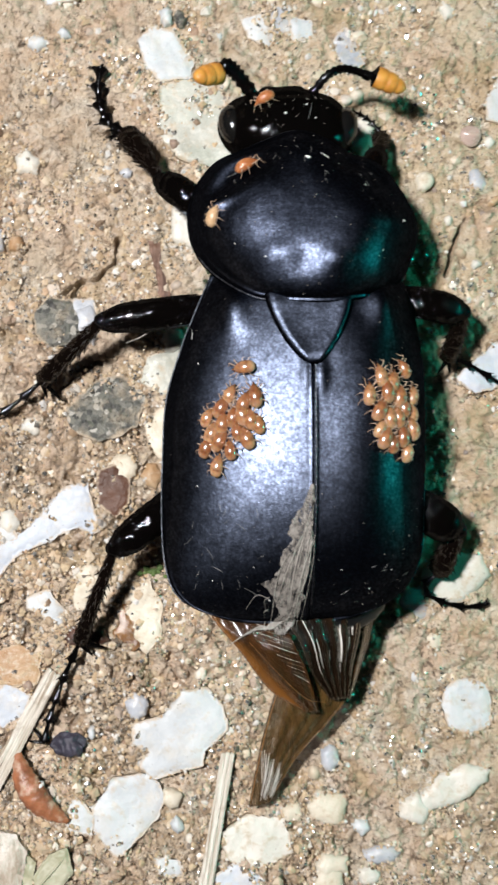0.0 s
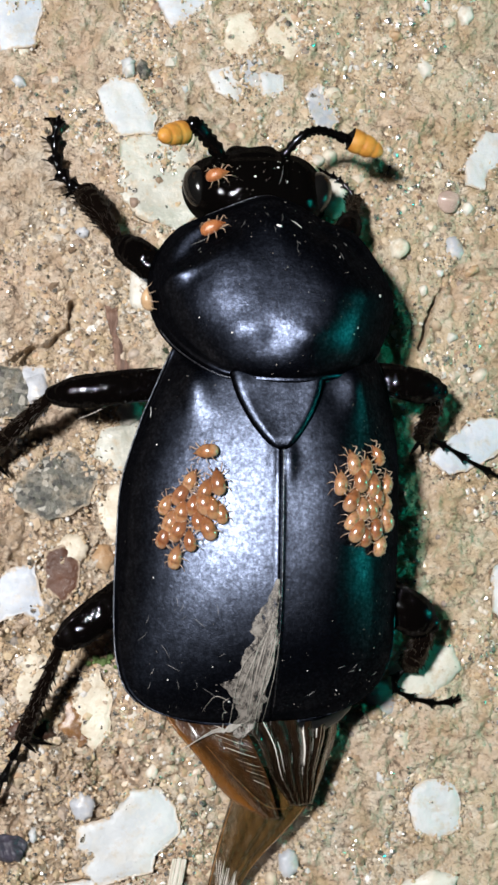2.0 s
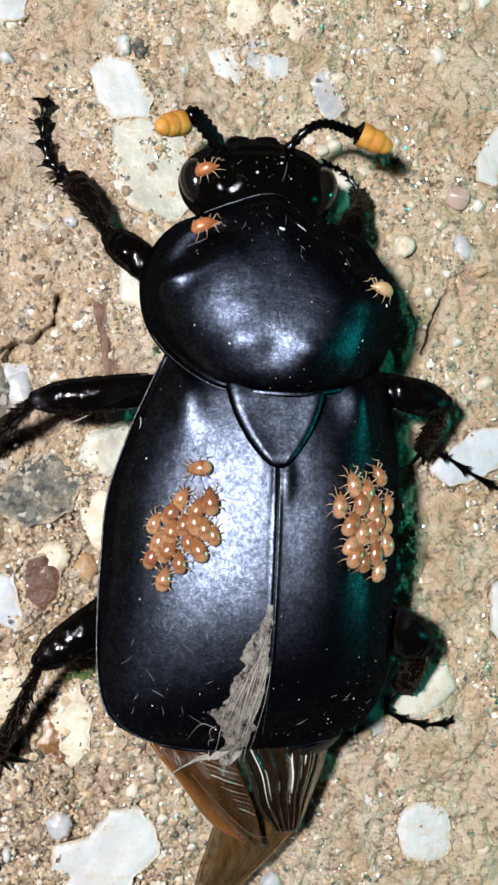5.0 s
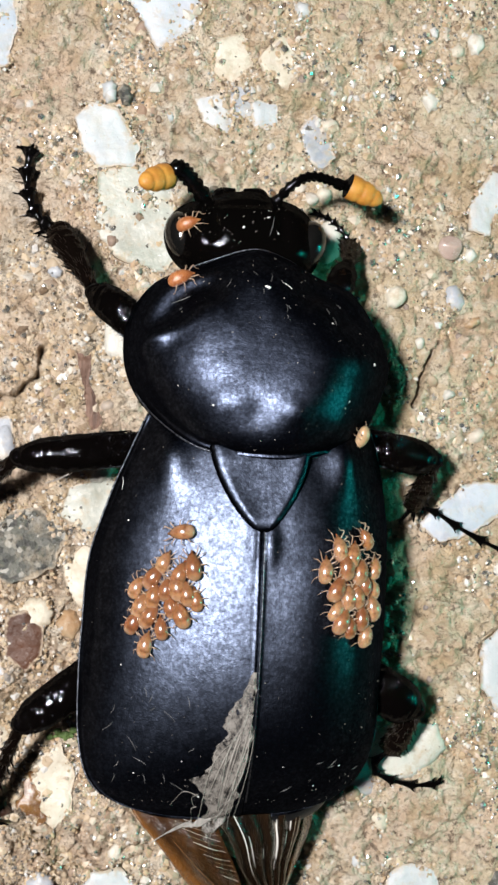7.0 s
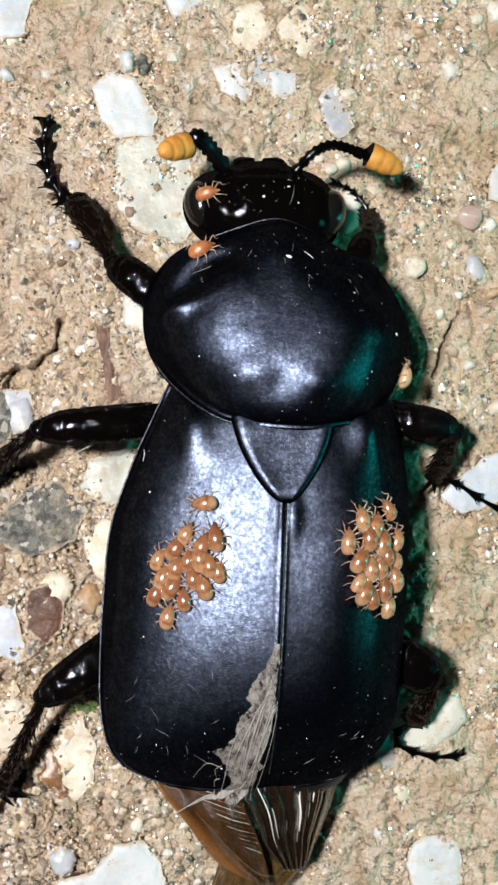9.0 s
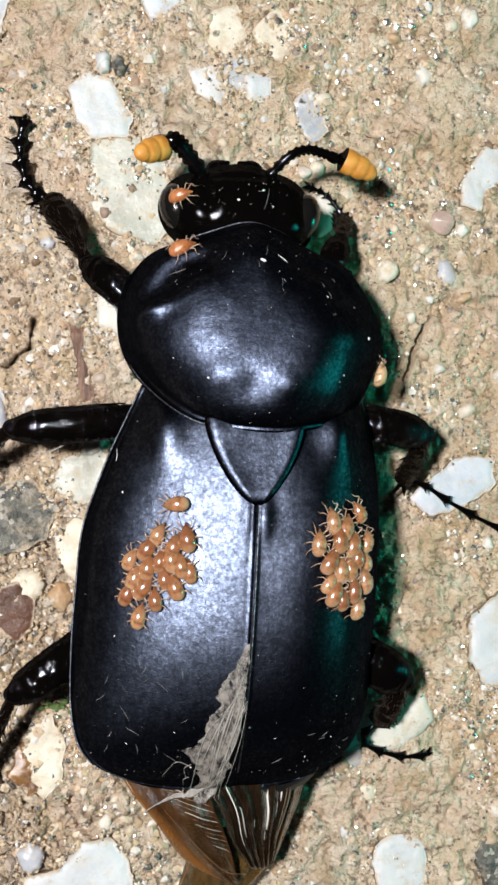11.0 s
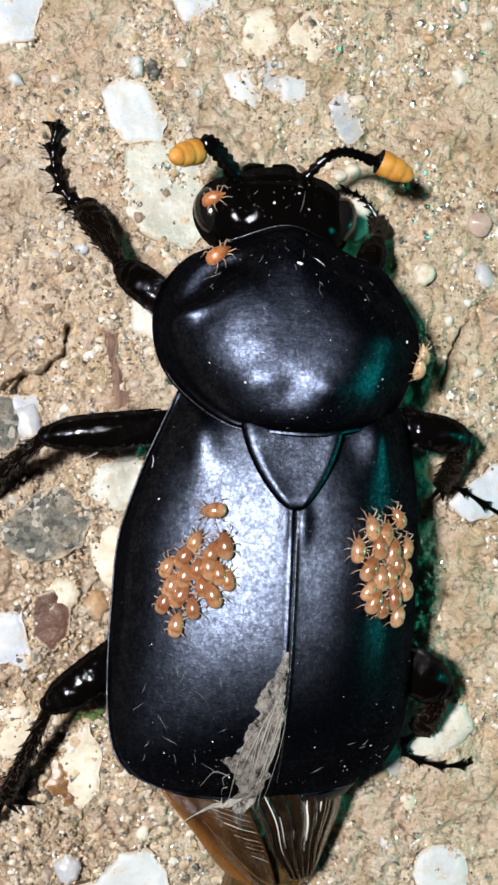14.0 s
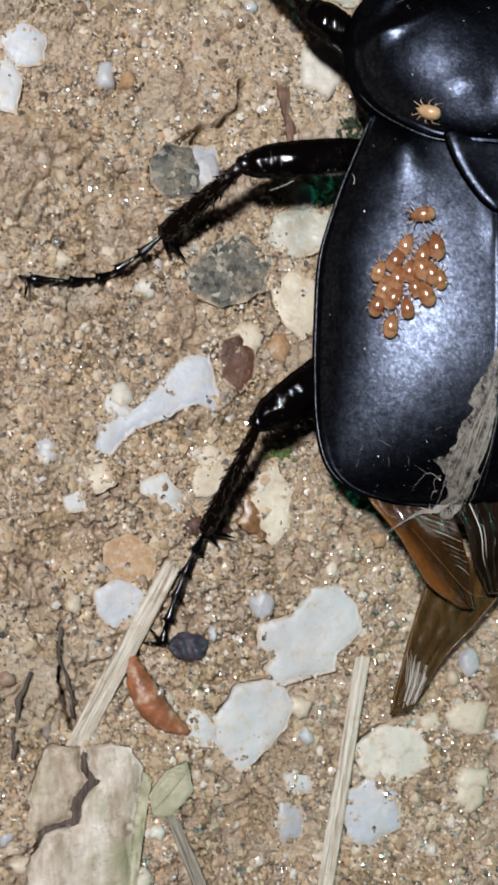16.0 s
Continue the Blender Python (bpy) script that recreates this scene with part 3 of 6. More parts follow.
# ---- mesh helpers (all lengths in mm) ----
def mesh(name, verts, faces, smooth=True):
    me = bpy.data.meshes.new(name)
    me.from_pydata([(x * MM, y * MM, z * MM) for x, y, z in verts], [], faces)
    me.polygons.foreach_set("use_smooth", [smooth] * len(me.polygons))
    me.update()
    return me


def part(name, shape, material, parent, label="", smooth=True):
    me = mesh(name, *shape, smooth) if isinstance(shape, tuple) else shape
    if not me.materials:
        me.materials.append(material)
    ob = new(name, me)
    ob.parent = parent
    return tagged(ob, label)


def thing(name, label, category, group="", at=(0, 0, 0)):
    ob = new(name)
    ob.empty_display_size = MM
    ob.location = [v * MM for v in at]
    return tagged(ob, label, category, group)


def join(*shapes):
    verts, faces = [], []
    for v, f in shapes:
        k = len(verts)
        verts += list(v)
        faces += [tuple(i + k for i in face) for face in f]
    return verts, faces


def grid_faces(rows, cols, wrap=False):
    out = []
    for i in range(rows - 1):
        for j in range(cols - (0 if wrap else 1)):
            k = (j + 1) % cols
            out.append((i * cols + j, i * cols + k, (i + 1) * cols + k, (i + 1) * cols + j))
    return out


def tube(points, radii, sides=10, flat=1.0, up=(0, 0, 1), cap=True):
    """A tapered tube along points; flat squeezes it along up."""
    pts = [Vector(p) for p in points]
    verts = []
    for k, p in enumerate(pts):
        d = (pts[min(k + 1, len(pts) - 1)] - pts[max(k - 1, 0)]).normalized()
        side = d.cross(Vector(up))
        side = side.normalized() if side.length > 1e-4 else Vector((1, 0, 0))
        top = side.cross(d)
        for j in range(sides):
            a = 2 * math.pi * j / sides
            verts.append(tuple(p + radii[k] * (math.cos(a) * side + math.sin(a) * flat * top)))
    faces = grid_faces(len(pts), sides, True)
    if cap:
        faces.append(tuple(reversed(range(sides))))
        faces.append(tuple(range((len(pts) - 1) * sides, len(pts) * sides)))
    return verts, faces


def smooth_path(points, steps):
    """Points along a smooth line through the given ones."""
    p = [Vector(q) for q in points]
    p = [2 * p[0] - p[1], *p, 2 * p[-1] - p[-2]]
    out = []
    for k in range(1, len(p) - 2):
        for s in range(steps):
            t = s / steps
            a, b, c, d = p[k - 1 : k + 3]
            out.append(0.5 * (2 * b + (c - a) * t + (2 * a - 5 * b + 4 * c - d) * t * t + (3 * b - a - 3 * c + d) * t ** 3))
    return out + [p[-2]]


def limb(points, radii, steps=6, sides=12, flat=1.0, up=(0, 0, 1)):
    """A smooth tube with radii given at the points and rounded ends."""
    line = smooth_path(points, steps)
    n = len(line) - 1
    table = list(enumerate(radii))
    r = [curve(table, (len(radii) - 1) * k / n) for k in range(n + 1)]
    first, last = line[0] - (line[1] - line[0]).normalized() * r[0] * 0.5, line[-1] + (line[-1] - line[-2]).normalized() * r[-1] * 0.5
    return tube([first, *line, last], [r[0] * 0.5, *r, r[-1] * 0.5], sides, flat, up)


def ball(centre, radii, rings=10, sides=16, turn=0.0):
    verts = [(0, 0, 1)]
    for i in range(1, rings):
        a = math.pi * i / rings
        verts += [(math.sin(a) * math.cos(2 * math.pi * j / sides), math.sin(a) * math.sin(2 * math.pi * j / sides), math.cos(a)) for j in range(sides)]
    verts.append((0, 0, -1))
    faces = [(0, 1 + j, 1 + (j + 1) % sides) for j in range(sides)]
    for i in range(rings - 2):
        for j in range(sides):
            a, b = 1 + i * sides + j, 1 + i * sides + (j + 1) % sides
            faces.append((a, a + sides, b + sides, b))
    k, last = 1 + (rings - 2) * sides, len(verts) - 1
    faces += [(k + j, last, k + (j + 1) % sides) for j in range(sides)]
    c, s = math.cos(radians(turn)), math.sin(radians(turn))
    out = []
    for x, y, z in verts:
        x, y, z = x * radii[0], y * radii[1], z * radii[2]
        out.append((centre[0] + c * x - s * y, centre[1] + s * x + c * y, centre[2] + z))
    return out, faces


def icosphere(level):
    bm = bmesh.new()
    bmesh.ops.create_icosphere(bm, subdivisions=level, radius=1.0)
    out = [tuple(v.co) for v in bm.verts], [tuple(v.index for v in f.verts) for f in bm.faces]
    bm.free()
    return out


ICO = {k: icosphere(k) for k in (1, 2, 3, 4)}


def rock(rng, size, level=2, cuts=9, rough=0.08, turn=0.0):
    """A broken stone: a ball cut by planes, a little uneven. size: half lengths."""
    v = np.array(ICO[level][0])
    for _ in range(cuts):
        n = rng.normal(size=3)
        n /= np.linalg.norm(n)
        over = np.maximum(v @ n - rng.uniform(0.62, 0.9), 0)
        v = v - over[:, None] * n
    seed = rng.uniform(0, 50, 3)
    v *= (1 + rough * np.array([noise.noise(Vector(p * 2.2 + seed)) + 0.5 * noise.noise(Vector(p * 6 + seed)) for p in v]))[:, None]
    v *= np.array(size) / np.abs(v).max(0)
    c, s = math.cos(turn), math.sin(turn)
    v = np.stack([c * v[:, 0] - s * v[:, 1], s * v[:, 0] + c * v[:, 1], v[:, 2]], 1)
    return [tuple(p) for p in v], ICO[level][1]


# ---- the ground: one sheet of sandy mortar, finely uneven round the beetle ----
def lattice(shape_seed):
    return np.random.default_rng(shape_seed).random((256, 256))


def value_noise(x, y, size, seed):
    g = lattice(seed)
    u, v = x / size + 1000, y / size + 1000
    i, j = np.floor(u).astype(int), np.floor(v).astype(int)
    f, h = u - i, v - j
    f, h = f * f * (3 - 2 * f), h * h * (3 - 2 * h)
    at = lambda a, b: g[a % 256, b % 256]
    return at(i, j) * (1 - f) * (1 - h) + at(i + 1, j) * f * (1 - h) + at(i, j + 1) * (1 - f) * h + at(i + 1, j + 1) * f * h - 0.5


CRACKS = [[(-8.4, 7.6), (-8.6, 6.4), (-9.1, 6.05), (-9.5, 5.6), (-10.0, 5.6), (-10.4, 5.4), (-10.75, 5.3), (-11.3, 4.8)], [(-10.4, 5.4), (-10.7, 4.9), (-10.45, 4.4), (-10.3, 3.6)],
          [(-17.1, -16.6), (-17.2, -18.2), (-16.6, -20.3)], [(8.0, 5.2), (8.6, 7.0), (9.2, 8.1)], [(8.8, 3.6), (8.6, 2.0)]]


def crumb_gap(x, y, size, seed):
    """0 at the borders of bent cells of the given size, rising inwards."""
    x, y = x + 1.1 * size * value_noise(x, y, 0.8 * size, seed) + 0.5 * size * value_noise(x, y, 0.3 * size, seed + 1), y + 1.1 * size * value_noise(x, y, 0.8 * size, seed + 2) + 0.5 * size * value_noise(x, y, 0.3 * size, seed + 3)
    gu, gv = lattice(seed + 4), lattice(seed + 5)
    u, v = x / size + 1000, y / size + 1000
    i, j = np.floor(u).astype(int), np.floor(v).astype(int)
    first, second = np.full(x.shape, 9.0), np.full(x.shape, 9.0)
    for a in (-1, 0, 1):
        for b in (-1, 0, 1):
            d = np.hypot(i + a + gu[(i + a) % 256, (j + b) % 256] - u, j + b + gv[(i + a) % 256, (j + b) % 256] - v)
            second = np.minimum(second, np.maximum(first, d))
            first = np.minimum(first, d)
    return (second - first) * size


def ground_height(x, y):
    """Height of the mortar (mm); x and y are arrays."""
    z = 0.45 * value_noise(x, y, 6.0, 1) + 0.36 * value_noise(x, y, 1.7, 2) + 0.36 * value_noise(x, y, 0.75, 3) + 0.34 * value_noise(x, y, 0.36, 4) + 0.14 * value_noise(x, y, 0.19, 6)
    z -= 0.35 * np.maximum(value_noise(x, y, 1.1, 5) - 0.26, 0) * 4
    for size, deep, wide, seed, where in ((1.5, 0.34, 0.12, 20, 31), (0.62, 0.22, 0.09, 40, 51)):
        open_here = np.clip((value_noise(x, y, 2.4 * size, where) + 0.16) * 5, 0, 1) * (0.05 + 1.6 * np.clip((-x - 0.6 * y + 1) / 17, 0, 1))
        z -= deep * open_here * np.exp(-((crumb_gap(x, y, size, seed) / wide) ** 2))
    near = np.exp(-((np.hypot(x + 2, y + 2) / 60.0) ** 4))
    for line in CRACKS:
        for (ax, ay), (bx, by) in zip(line, line[1:]):
            t = np.clip(((x - ax) * (bx - ax) + (y - ay) * (by - ay)) / ((bx - ax) ** 2 + (by - ay) ** 2), 0, 1)
            d = np.hypot(x - ax - t * (bx - ax), y - ay - t * (by - ay)) + 0.14 * value_noise(x, y, 0.4, 8) + 0.08 * value_noise(x, y, 0.2, 9)
            z -= 1.4 * np.exp(-((np.maximum(d, 0) / (0.10 + 0.08 * value_noise(x, y, 1.1, 10))) ** 4))
    return z * near - 0.1


def spread(low, high, step):
    inner = np.arange(low, high, step)
    out = step * 1.5 ** np.arange(1, 26)
    reach = np.cumsum(out)
    return np.concatenate([low - reach[::-1], inner, inner[-1] + reach])


gx, gy = np.meshgrid(spread(-21, 15, 0.075), spread(-30, 28, 0.075), indexing="ij")
gz = ground_height(gx, gy)
sheet = bpy.data.meshes.new("ground")
sheet.from_pydata(np.stack([gx, gy, gz], -1).reshape(-1, 3) * MM, [], [(a, d, c, b) for a, b, c, d in grid_faces(*gx.shape)])
sheet.polygons.foreach_set("use_smooth", [True] * len(sheet.polygons))
sheet.materials.append(MORTAR)
ground = tagged(new("ground", sheet), "tan sandy mortar with embedded quartz grit", "ground", kind="structure")


def floor_at(x, y):
    return float(ground_height(np.array([x]), np.array([y]))[0])


rng = np.random.default_rng(11)


def ragged(outline, seed, jag=0.10, steps=6):
    """The outline with broken, uneven edges."""
    out = []
    for k, (ax, ay) in enumerate(outline):
        bx, by = outline[(k + 1) % len(outline)]
        for s in range(steps):
            x, y = ax + (bx - ax) * s / steps, ay + (by - ay) * s / steps
            out.append((x + jag * (noise.noise(Vector((x * 2, y * 2, seed))) + 0.6 * noise.noise(Vector((x * 6, y * 6, seed)))),
                        y + jag * (noise.noise(Vector((x * 2, y * 2, seed + 9))) + 0.6 * noise.noise(Vector((x * 6, y * 6, seed + 9))))))
    return out


def slab(outline, low, high, seed, jag=0.10, worn=0.10, sunk=0.0):
    """A flat broken piece with a worn rim and an uneven, slightly stepped top."""
    line = ragged(outline, seed, jag)
    p = np.array(line)
    q = np.roll(p, -1, 0)
    (x0, y0), (x1, y1) = p.min(0), p.max(0)
    step = max(0.11, max(x1 - x0, y1 - y0) / 26)
    g = np.random.default_rng(int(seed * 10) + 1)
    inner = np.stack(np.meshgrid(np.arange(x0, x1, step), np.arange(y0, y1, step)), -1).reshape(-1, 2)
    inner = inner + g.uniform(-0.3, 0.3, inner.shape) * step

    def rim_gap(points):
        d = q - p
        t = np.clip(((points[:, None] - p) * d).sum(-1) / np.maximum((d * d).sum(-1), 1e-9), 0, 1)
        return np.linalg.norm(points[:, None] - p - t[..., None] * d, axis=-1).min(1)

    cross = ((p[:, 1] > inner[:, None, 1]) != (q[:, 1] > inner[:, None, 1])) & (inner[:, None, 0] < (q[:, 0] - p[:, 0]) * (inner[:, None, 1] - p[:, 1]) / (q[:, 1] - p[:, 1] + 1e-12) + p[:, 0])
    inner = inner[(cross.sum(1) % 2 == 1) & (rim_gap(inner) > 0.4 * step)]
    flat = [Vector(v) for v in line] + [Vector(v) for v in inner]
    n = len(line)
    at, _, faces, origin, _, _ = geometry.delaunay_2d_cdt(flat, [(k, (k + 1) % n) for k in range(n)], [], 1, 1e-6)
    where = {k: i for i, some in enumerate(origin) for k in some}
    gap = rim_gap(np.array([tuple(v) for v in at]))
    verts = []
    for v, d in zip(at, gap):
        x, y = v
        ledge = 0.09 * high if noise.noise(Vector((x * 0.7, y * 0.7, seed + 4))) > 0.1 else 0.0
        verts.append((x, y, high - (0.5 * high + sunk) * math.exp(-d / worn) - ledge + 0.12 * noise.noise(Vector((x * 0.8, y * 0.8, seed))) + 0.03 * noise.noise(Vector((x * 3.5, y * 3.5, seed)))))
    k0 = len(verts)
    verts += [(x, y, low) for x, y in line]
    faces = [tuple(f) for f in faces]
    for k in range(n):
        m = (k + 1) % n
        if k in where and m in where:
            faces.append((where[m], where[k], k0 + k, k0 + m))
    return verts, faces


def chunk(x, y, long, wide, turn, seed):
    """A rough outline for a broken stone."""
    r0 = random.Random(seed)
    count = r0.randint(5, 8)
    first = r0.uniform(0, 6.28)
    out = []
    for k in range(count):
        a = first + 2 * math.pi * (k + r0.uniform(-0.25, 0.25)) / count
        d = r0.uniform(0.96, 1.14)
        u, v = d * long / 2 * math.cos(a), d * wide / 2 * math.sin(a)
        c, s = math.cos(radians(turn)), math.sin(radians(turn))
        out.append((x + c * u - s * v, y + s * u + c * v))
    return out


PEBBLES, RIMS = [], []


def stone(kind, x, y, long, wide, share, turn=0):
    """A larger stone set in the mortar; share says how far it stands out."""
    k = int(abs(x * 37 + y * 11)) % 97
    PEBBLES.append((x, y, long, wide))
    if kind == "glass":
        v, f = rock(rng, (long / 2, wide / 2, 0.4), 3, 5, 0.05)
        shape = [(p[0] + x, p[1] + y, p[2] + 0.1) for p in v], f
    else:
        edge = chunk(x, y, long, wide, turn, k + 5)
        RIMS.append(edge)
        shape = slab(edge, -0.6, 0.06 + 0.75 * share, k * 1.7, 0.06 + 0.035 * min(long, wide), 0.13, 0.16)
    part("pebble", shape, STONES[kind], ground)


stone("glass", 9.7, 12.3, 1.15, 1.15, 0.4)
stone("slate", 9.9, 10, 0.95, 1.2, 0.1, 10)
stone("pale", -12.7, 11.5, 1.3, 1.6, 0.12, 15)
stone("white", -12, 17.6, 1, 0.8, 0.25)
stone("slate", 0.85, -18.4, 1, 1.3, 0.15)
stone("pale", 6.8, -20.2, 4.3, 1.6, 0.12, 22)
stone("pale", 7.4, -10, 3.7, 2.6, 0.28, 15)
stone("cream", 0.5, -24.2, 1.6, 1.5, 0.2)
stone("slate", -8.4, -15.4, 1.1, 1.4, 0.12)
stone("pale", -5.9, 2.4, 1.3, 1.3, 0.3)
stone("orange", -7.2, -4.2, 1, 1.3, 0.2)
stone("slate", -14.4, 7.7, 0.9, 1.3, 0.1)
stone("orange", -13.4, 7.5, 0.75, 0.8, 0.25)
stone("pale", -4.7, 8.4, 2.3, 2.9, 0.2)
stone("grey", 12.2, -16.4, 1.7, 3.2, 0.2, 15)
stone("white", -5.5, 19, 0.7, 0.7, 0.4)
stone("red", -10.2, -11.9, 1.3, 0.9, 0.15)
stone("slate", -10.3, 25.56, 1.53, 1.24, 0.12)
stone("green", -9.5, 24.45, 1.96, 1.76, 0.12)
stone("white", -8.36, 23.33, 1.26, 1, 0.25)
stone("cream", 1.66, 24.19, 1.85, 1.97, 0.15)
stone("white", 3.06, 22.75, 0.81, 0.84, 0.3)
stone("white", 3.7, 25.64, 0.87, 0.67, 0.3)
stone("pale", 8.87, 18.96, 0.88, 1.01, 0.15)
stone("pale", 4.12, 12.48, 1.31, 2.24, 0.45, -15)
stone("white", -5.43, 18.74, 0.56, 0.81, 0.35)
stone("grey", -4.81, 18.74, 0.67, 0.87, 0.2)
stone("white", -10.65, 18.05, 0.71, 0.63, 0.35)
stone("white", -2.85, 17.85, 0.42, 0.52, 0.4)
stone("white", -6.69, -21.16, 0.65, 0.75, 0.3)
stone("pale", 4.88, -21.16, 1.68, 1.68, 0.15)
stone("cream", 0.73, -20.82, 2, 1.62, 0.12)
stone("white", 2.2, -21.8, 0.78, 0.97, 0.2)
stone("cream", 0.72, -23.59, 1.71, 1.23, 0.25)
stone("pale", 2.49, -24.17, 1.11, 0.96, 0.2)
stone("slate", 5.47, -11.18, 1.7, 1.83, 0.12)
stone("cream", 6.35, -12.94, 0.85, 1.1, 0.15)
stone("white", 5.26, -14.7, 0.45, 0.66, 0.4)
stone("white", -10.65, -16.5, 0.43, 0.7, 0.4)
stone("cream", -1.07, -20.92, 1.1, 1.07, 0.12)
stone("slate", 3.1, -23.21, 1.95, 0.97, 0.08)
stone("white", -12.21, -11.05, 1.07, 0.62, 0.2, -15)
stone("red", -11.19, -11.99, 1.13, 1.25, 0.15)
stone("pale", -12.96, -1.56, 1.02, 0.87, 0.15)
stone("cream", -8.7, -3.81, 1.51, 1.37, 0.15)
stone("cream", -16.5, -14.94, 0.71, 0.94, 0.25)
stone("cream", -16.65, -0.32, 1.19, 0.81, 0.2)
stone("slate", -17.42, -8.51, 0.94, 1.42, 0.08)
stone("slate", -10.13, 3.55, 1.25, 2.33, 0.2, 10)
stone("pale", -14.27, -6.23, 1.11, 1.44, 0.2)
stone("cream", -10.32, -9, 1.49, 1.45, 0.12)

def broken(kind, high, *outline):
    """A broken stone with its own corners, set in the mortar."""
    xs, ys = [p[0] for p in outline], [p[1] for p in outline]
    x, y = sum(xs) / len(xs), sum(ys) / len(ys)
    long, wide = max(xs) - min(xs), max(ys) - min(ys)
    PEBBLES.append((x, y, long, wide))
    n = len(outline)
    turn = sum(outline[k][0] * outline[(k + 1) % n][1] - outline[(k + 1) % n][0] * outline[k][1] for k in range(n))
    grown = []
    for k in range(n):
        a, b = Vector(outline[k - 1]), Vector(outline[(k + 1) % n])
        d = (b - a).normalized() * (0.17 if turn > 0 else -0.17)
        grown.append((outline[k][0] + d.y, outline[k][1] - d.x))
    RIMS.append(grown)
    me = mesh("pebble", *slab(grown, -0.5, high, int(abs(x * 13 + y * 29)) % 83 * 1.1, 0.09 + 0.02 * min(long, wide), 0.14, 0.05))
    p = np.array([v.co[:2] for v in me.vertices]) / MM
    a = np.array(grown)
    d = np.roll(a, -1, 0) - a
    t = np.clip(((p[:, None] - a) * d).sum(-1) / (d * d).sum(-1), 0, 1)
    away = np.linalg.norm(p[:, None] - a - t[..., None] * d, axis=-1).min(1)
    me.attributes.new("mortar_smear", "FLOAT", "POINT").data.foreach_set("value", 0.75 * np.exp(-away / 0.16))
    part("pebble", me, STONES[kind], ground)


broken("white", 0.15, (-6.9, 17.6), (-6.3, 18.2), (-5.3, 17.9), (-4.3, 16.4), (-4.4, 15.8), (-5.9, 15.6), (-6.5, 16.4))
broken("white", 0.15, (11.1, -5.6), (12.6, -4.2), (13.9, -3.4), (15, -4), (14.3, -7.6), (13.1, -8.3), (11.8, -8.3), (11.1, -7.3))
broken("white", 0.15, (10.7, 14.1), (11.8, 15.7), (12.6, 15.7), (12.6, 14.4), (11.7, 13.9), (11.4, 13), (10.7, 13.2))
broken("white", 0.15, (6.8, -15.4), (7.3, -15.1), (8.6, -15.2), (8.9, -16), (8.7, -17.2), (7.9, -17.5), (6.9, -17.2), (6.6, -16.2))
broken("pale", 0.08, (9.1, 26.2), (10.2, 26.6), (11.3, 25.7), (11.3, 24.2), (9.8, 24), (9.2, 25.3))
broken("white", 0.15, (-4.7, 27.8), (-3.1, 28.5), (-1.2, 27.7), (-0.5, 26.5), (-1.6, 25.7), (-3, 26.4), (-4.3, 26.9))
broken("blue", 0.13, (-5.3, 23.7), (-3.7, 24.6), (-2.7, 24.3), (-1.5, 22.7), (-2, 21.7), (-3.5, 20.8), (-3.9, 22.1))
broken("blue", 0.13, (-12, 22.4), (-10.7, 23.1), (-9.8, 22.9), (-9.6, 21.7), (-10, 19.9), (-11.3, 19.6))
broken("white", 0.15, (-1.7, 18.6), (-0.8, 18.8), (-0.1, 17.7), (-0.3, 17.2), (-1.3, 17.7))
broken("slate", 0.09, (-0.1, 19.4), (0.7, 19.2), (0.6, 18), (-0.1, 17.8))
broken("white", 0.15, (0.8, 18.6), (1.8, 18.4), (1.8, 17.7), (0.9, 17.5))
broken("cream", 0.09, (-0.7, 21.2), (0.3, 21.6), (0.7, 20.3), (-0.2, 19.5), (-0.8, 19.8))
broken("cream", 0.09, (1.2, 20.6), (2.1, 21.5), (2.9, 20.4), (2.3, 19.4), (1.4, 19.7))
broken("slate", 0.09, (3.0, 17.4), (3.5, 18.0), (4.0, 17.3), (4.3, 16.2), (3.8, 15.7), (3.3, 16.3))
broken("blue", 0.13, (8.2, -0.1), (9.6, 1), (10.7, 1.7), (11.9, 1.6), (12, 0.6), (10.4, -0.4), (9.1, -0.7))
broken("blue", 0.13, (-15.3, -8.5), (-15.1, -7.6), (-13.2, -6.6), (-11.5, -4.8), (-10.5, -4.5), (-10, -6.8), (-10.2, -7), (-10.9, -6.5), (-12.4, -7), (-14, -7.8), (-14.9, -8.7))
broken("white", 0.15, (-8.6, -16.3), (-7.2, -16.1), (-6.2, -14.9), (-5.1, -14.8), (-4.4, -15.6), (-4.2, -16.7), (-5.3, -17.6), (-5.4, -18.3), (-7.8, -18.7), (-8.3, -18.2), (-7.8, -17.5), (-8.6, -17.1))
broken("white", 0.15, (-10.6, -20.1), (-9.6, -18.8), (-8, -18.7), (-7.3, -19.7), (-7.8, -20.7), (-9, -21.8), (-9.6, -22.4), (-10.1, -21.9), (-10.6, -21))
broken("white", 0.15, (-12.2, -20.5), (-11.5, -19.6), (-10.8, -20.5), (-10.9, -21.2), (-11.8, -21.1))
broken("blue", 0.13, (-5.3, -24), (-4, -23.1), (-3, -23.8), (-2.8, -25.2), (-4.2, -25.9), (-5, -25.5))
broken("pale", 0.08, (-4.5, -21.7), (-3.4, -21), (-1.6, -21.2), (-1.3, -22.7), (-3, -23.4), (-4.3, -22.9))
broken("cream", 0.09, (-8.4, -10), (-7.7, -9.4), (-7.1, -10.5), (-7.3, -12.2), (-7.8, -12.7), (-8.8, -11.9), (-9, -10.7))
broken("cream", 0.09, (-7.4, -1.7), (-6.5, -1), (-5.5, -1.5), (-5.4, -3), (-6.1, -3.9), (-7.1, -2.9))
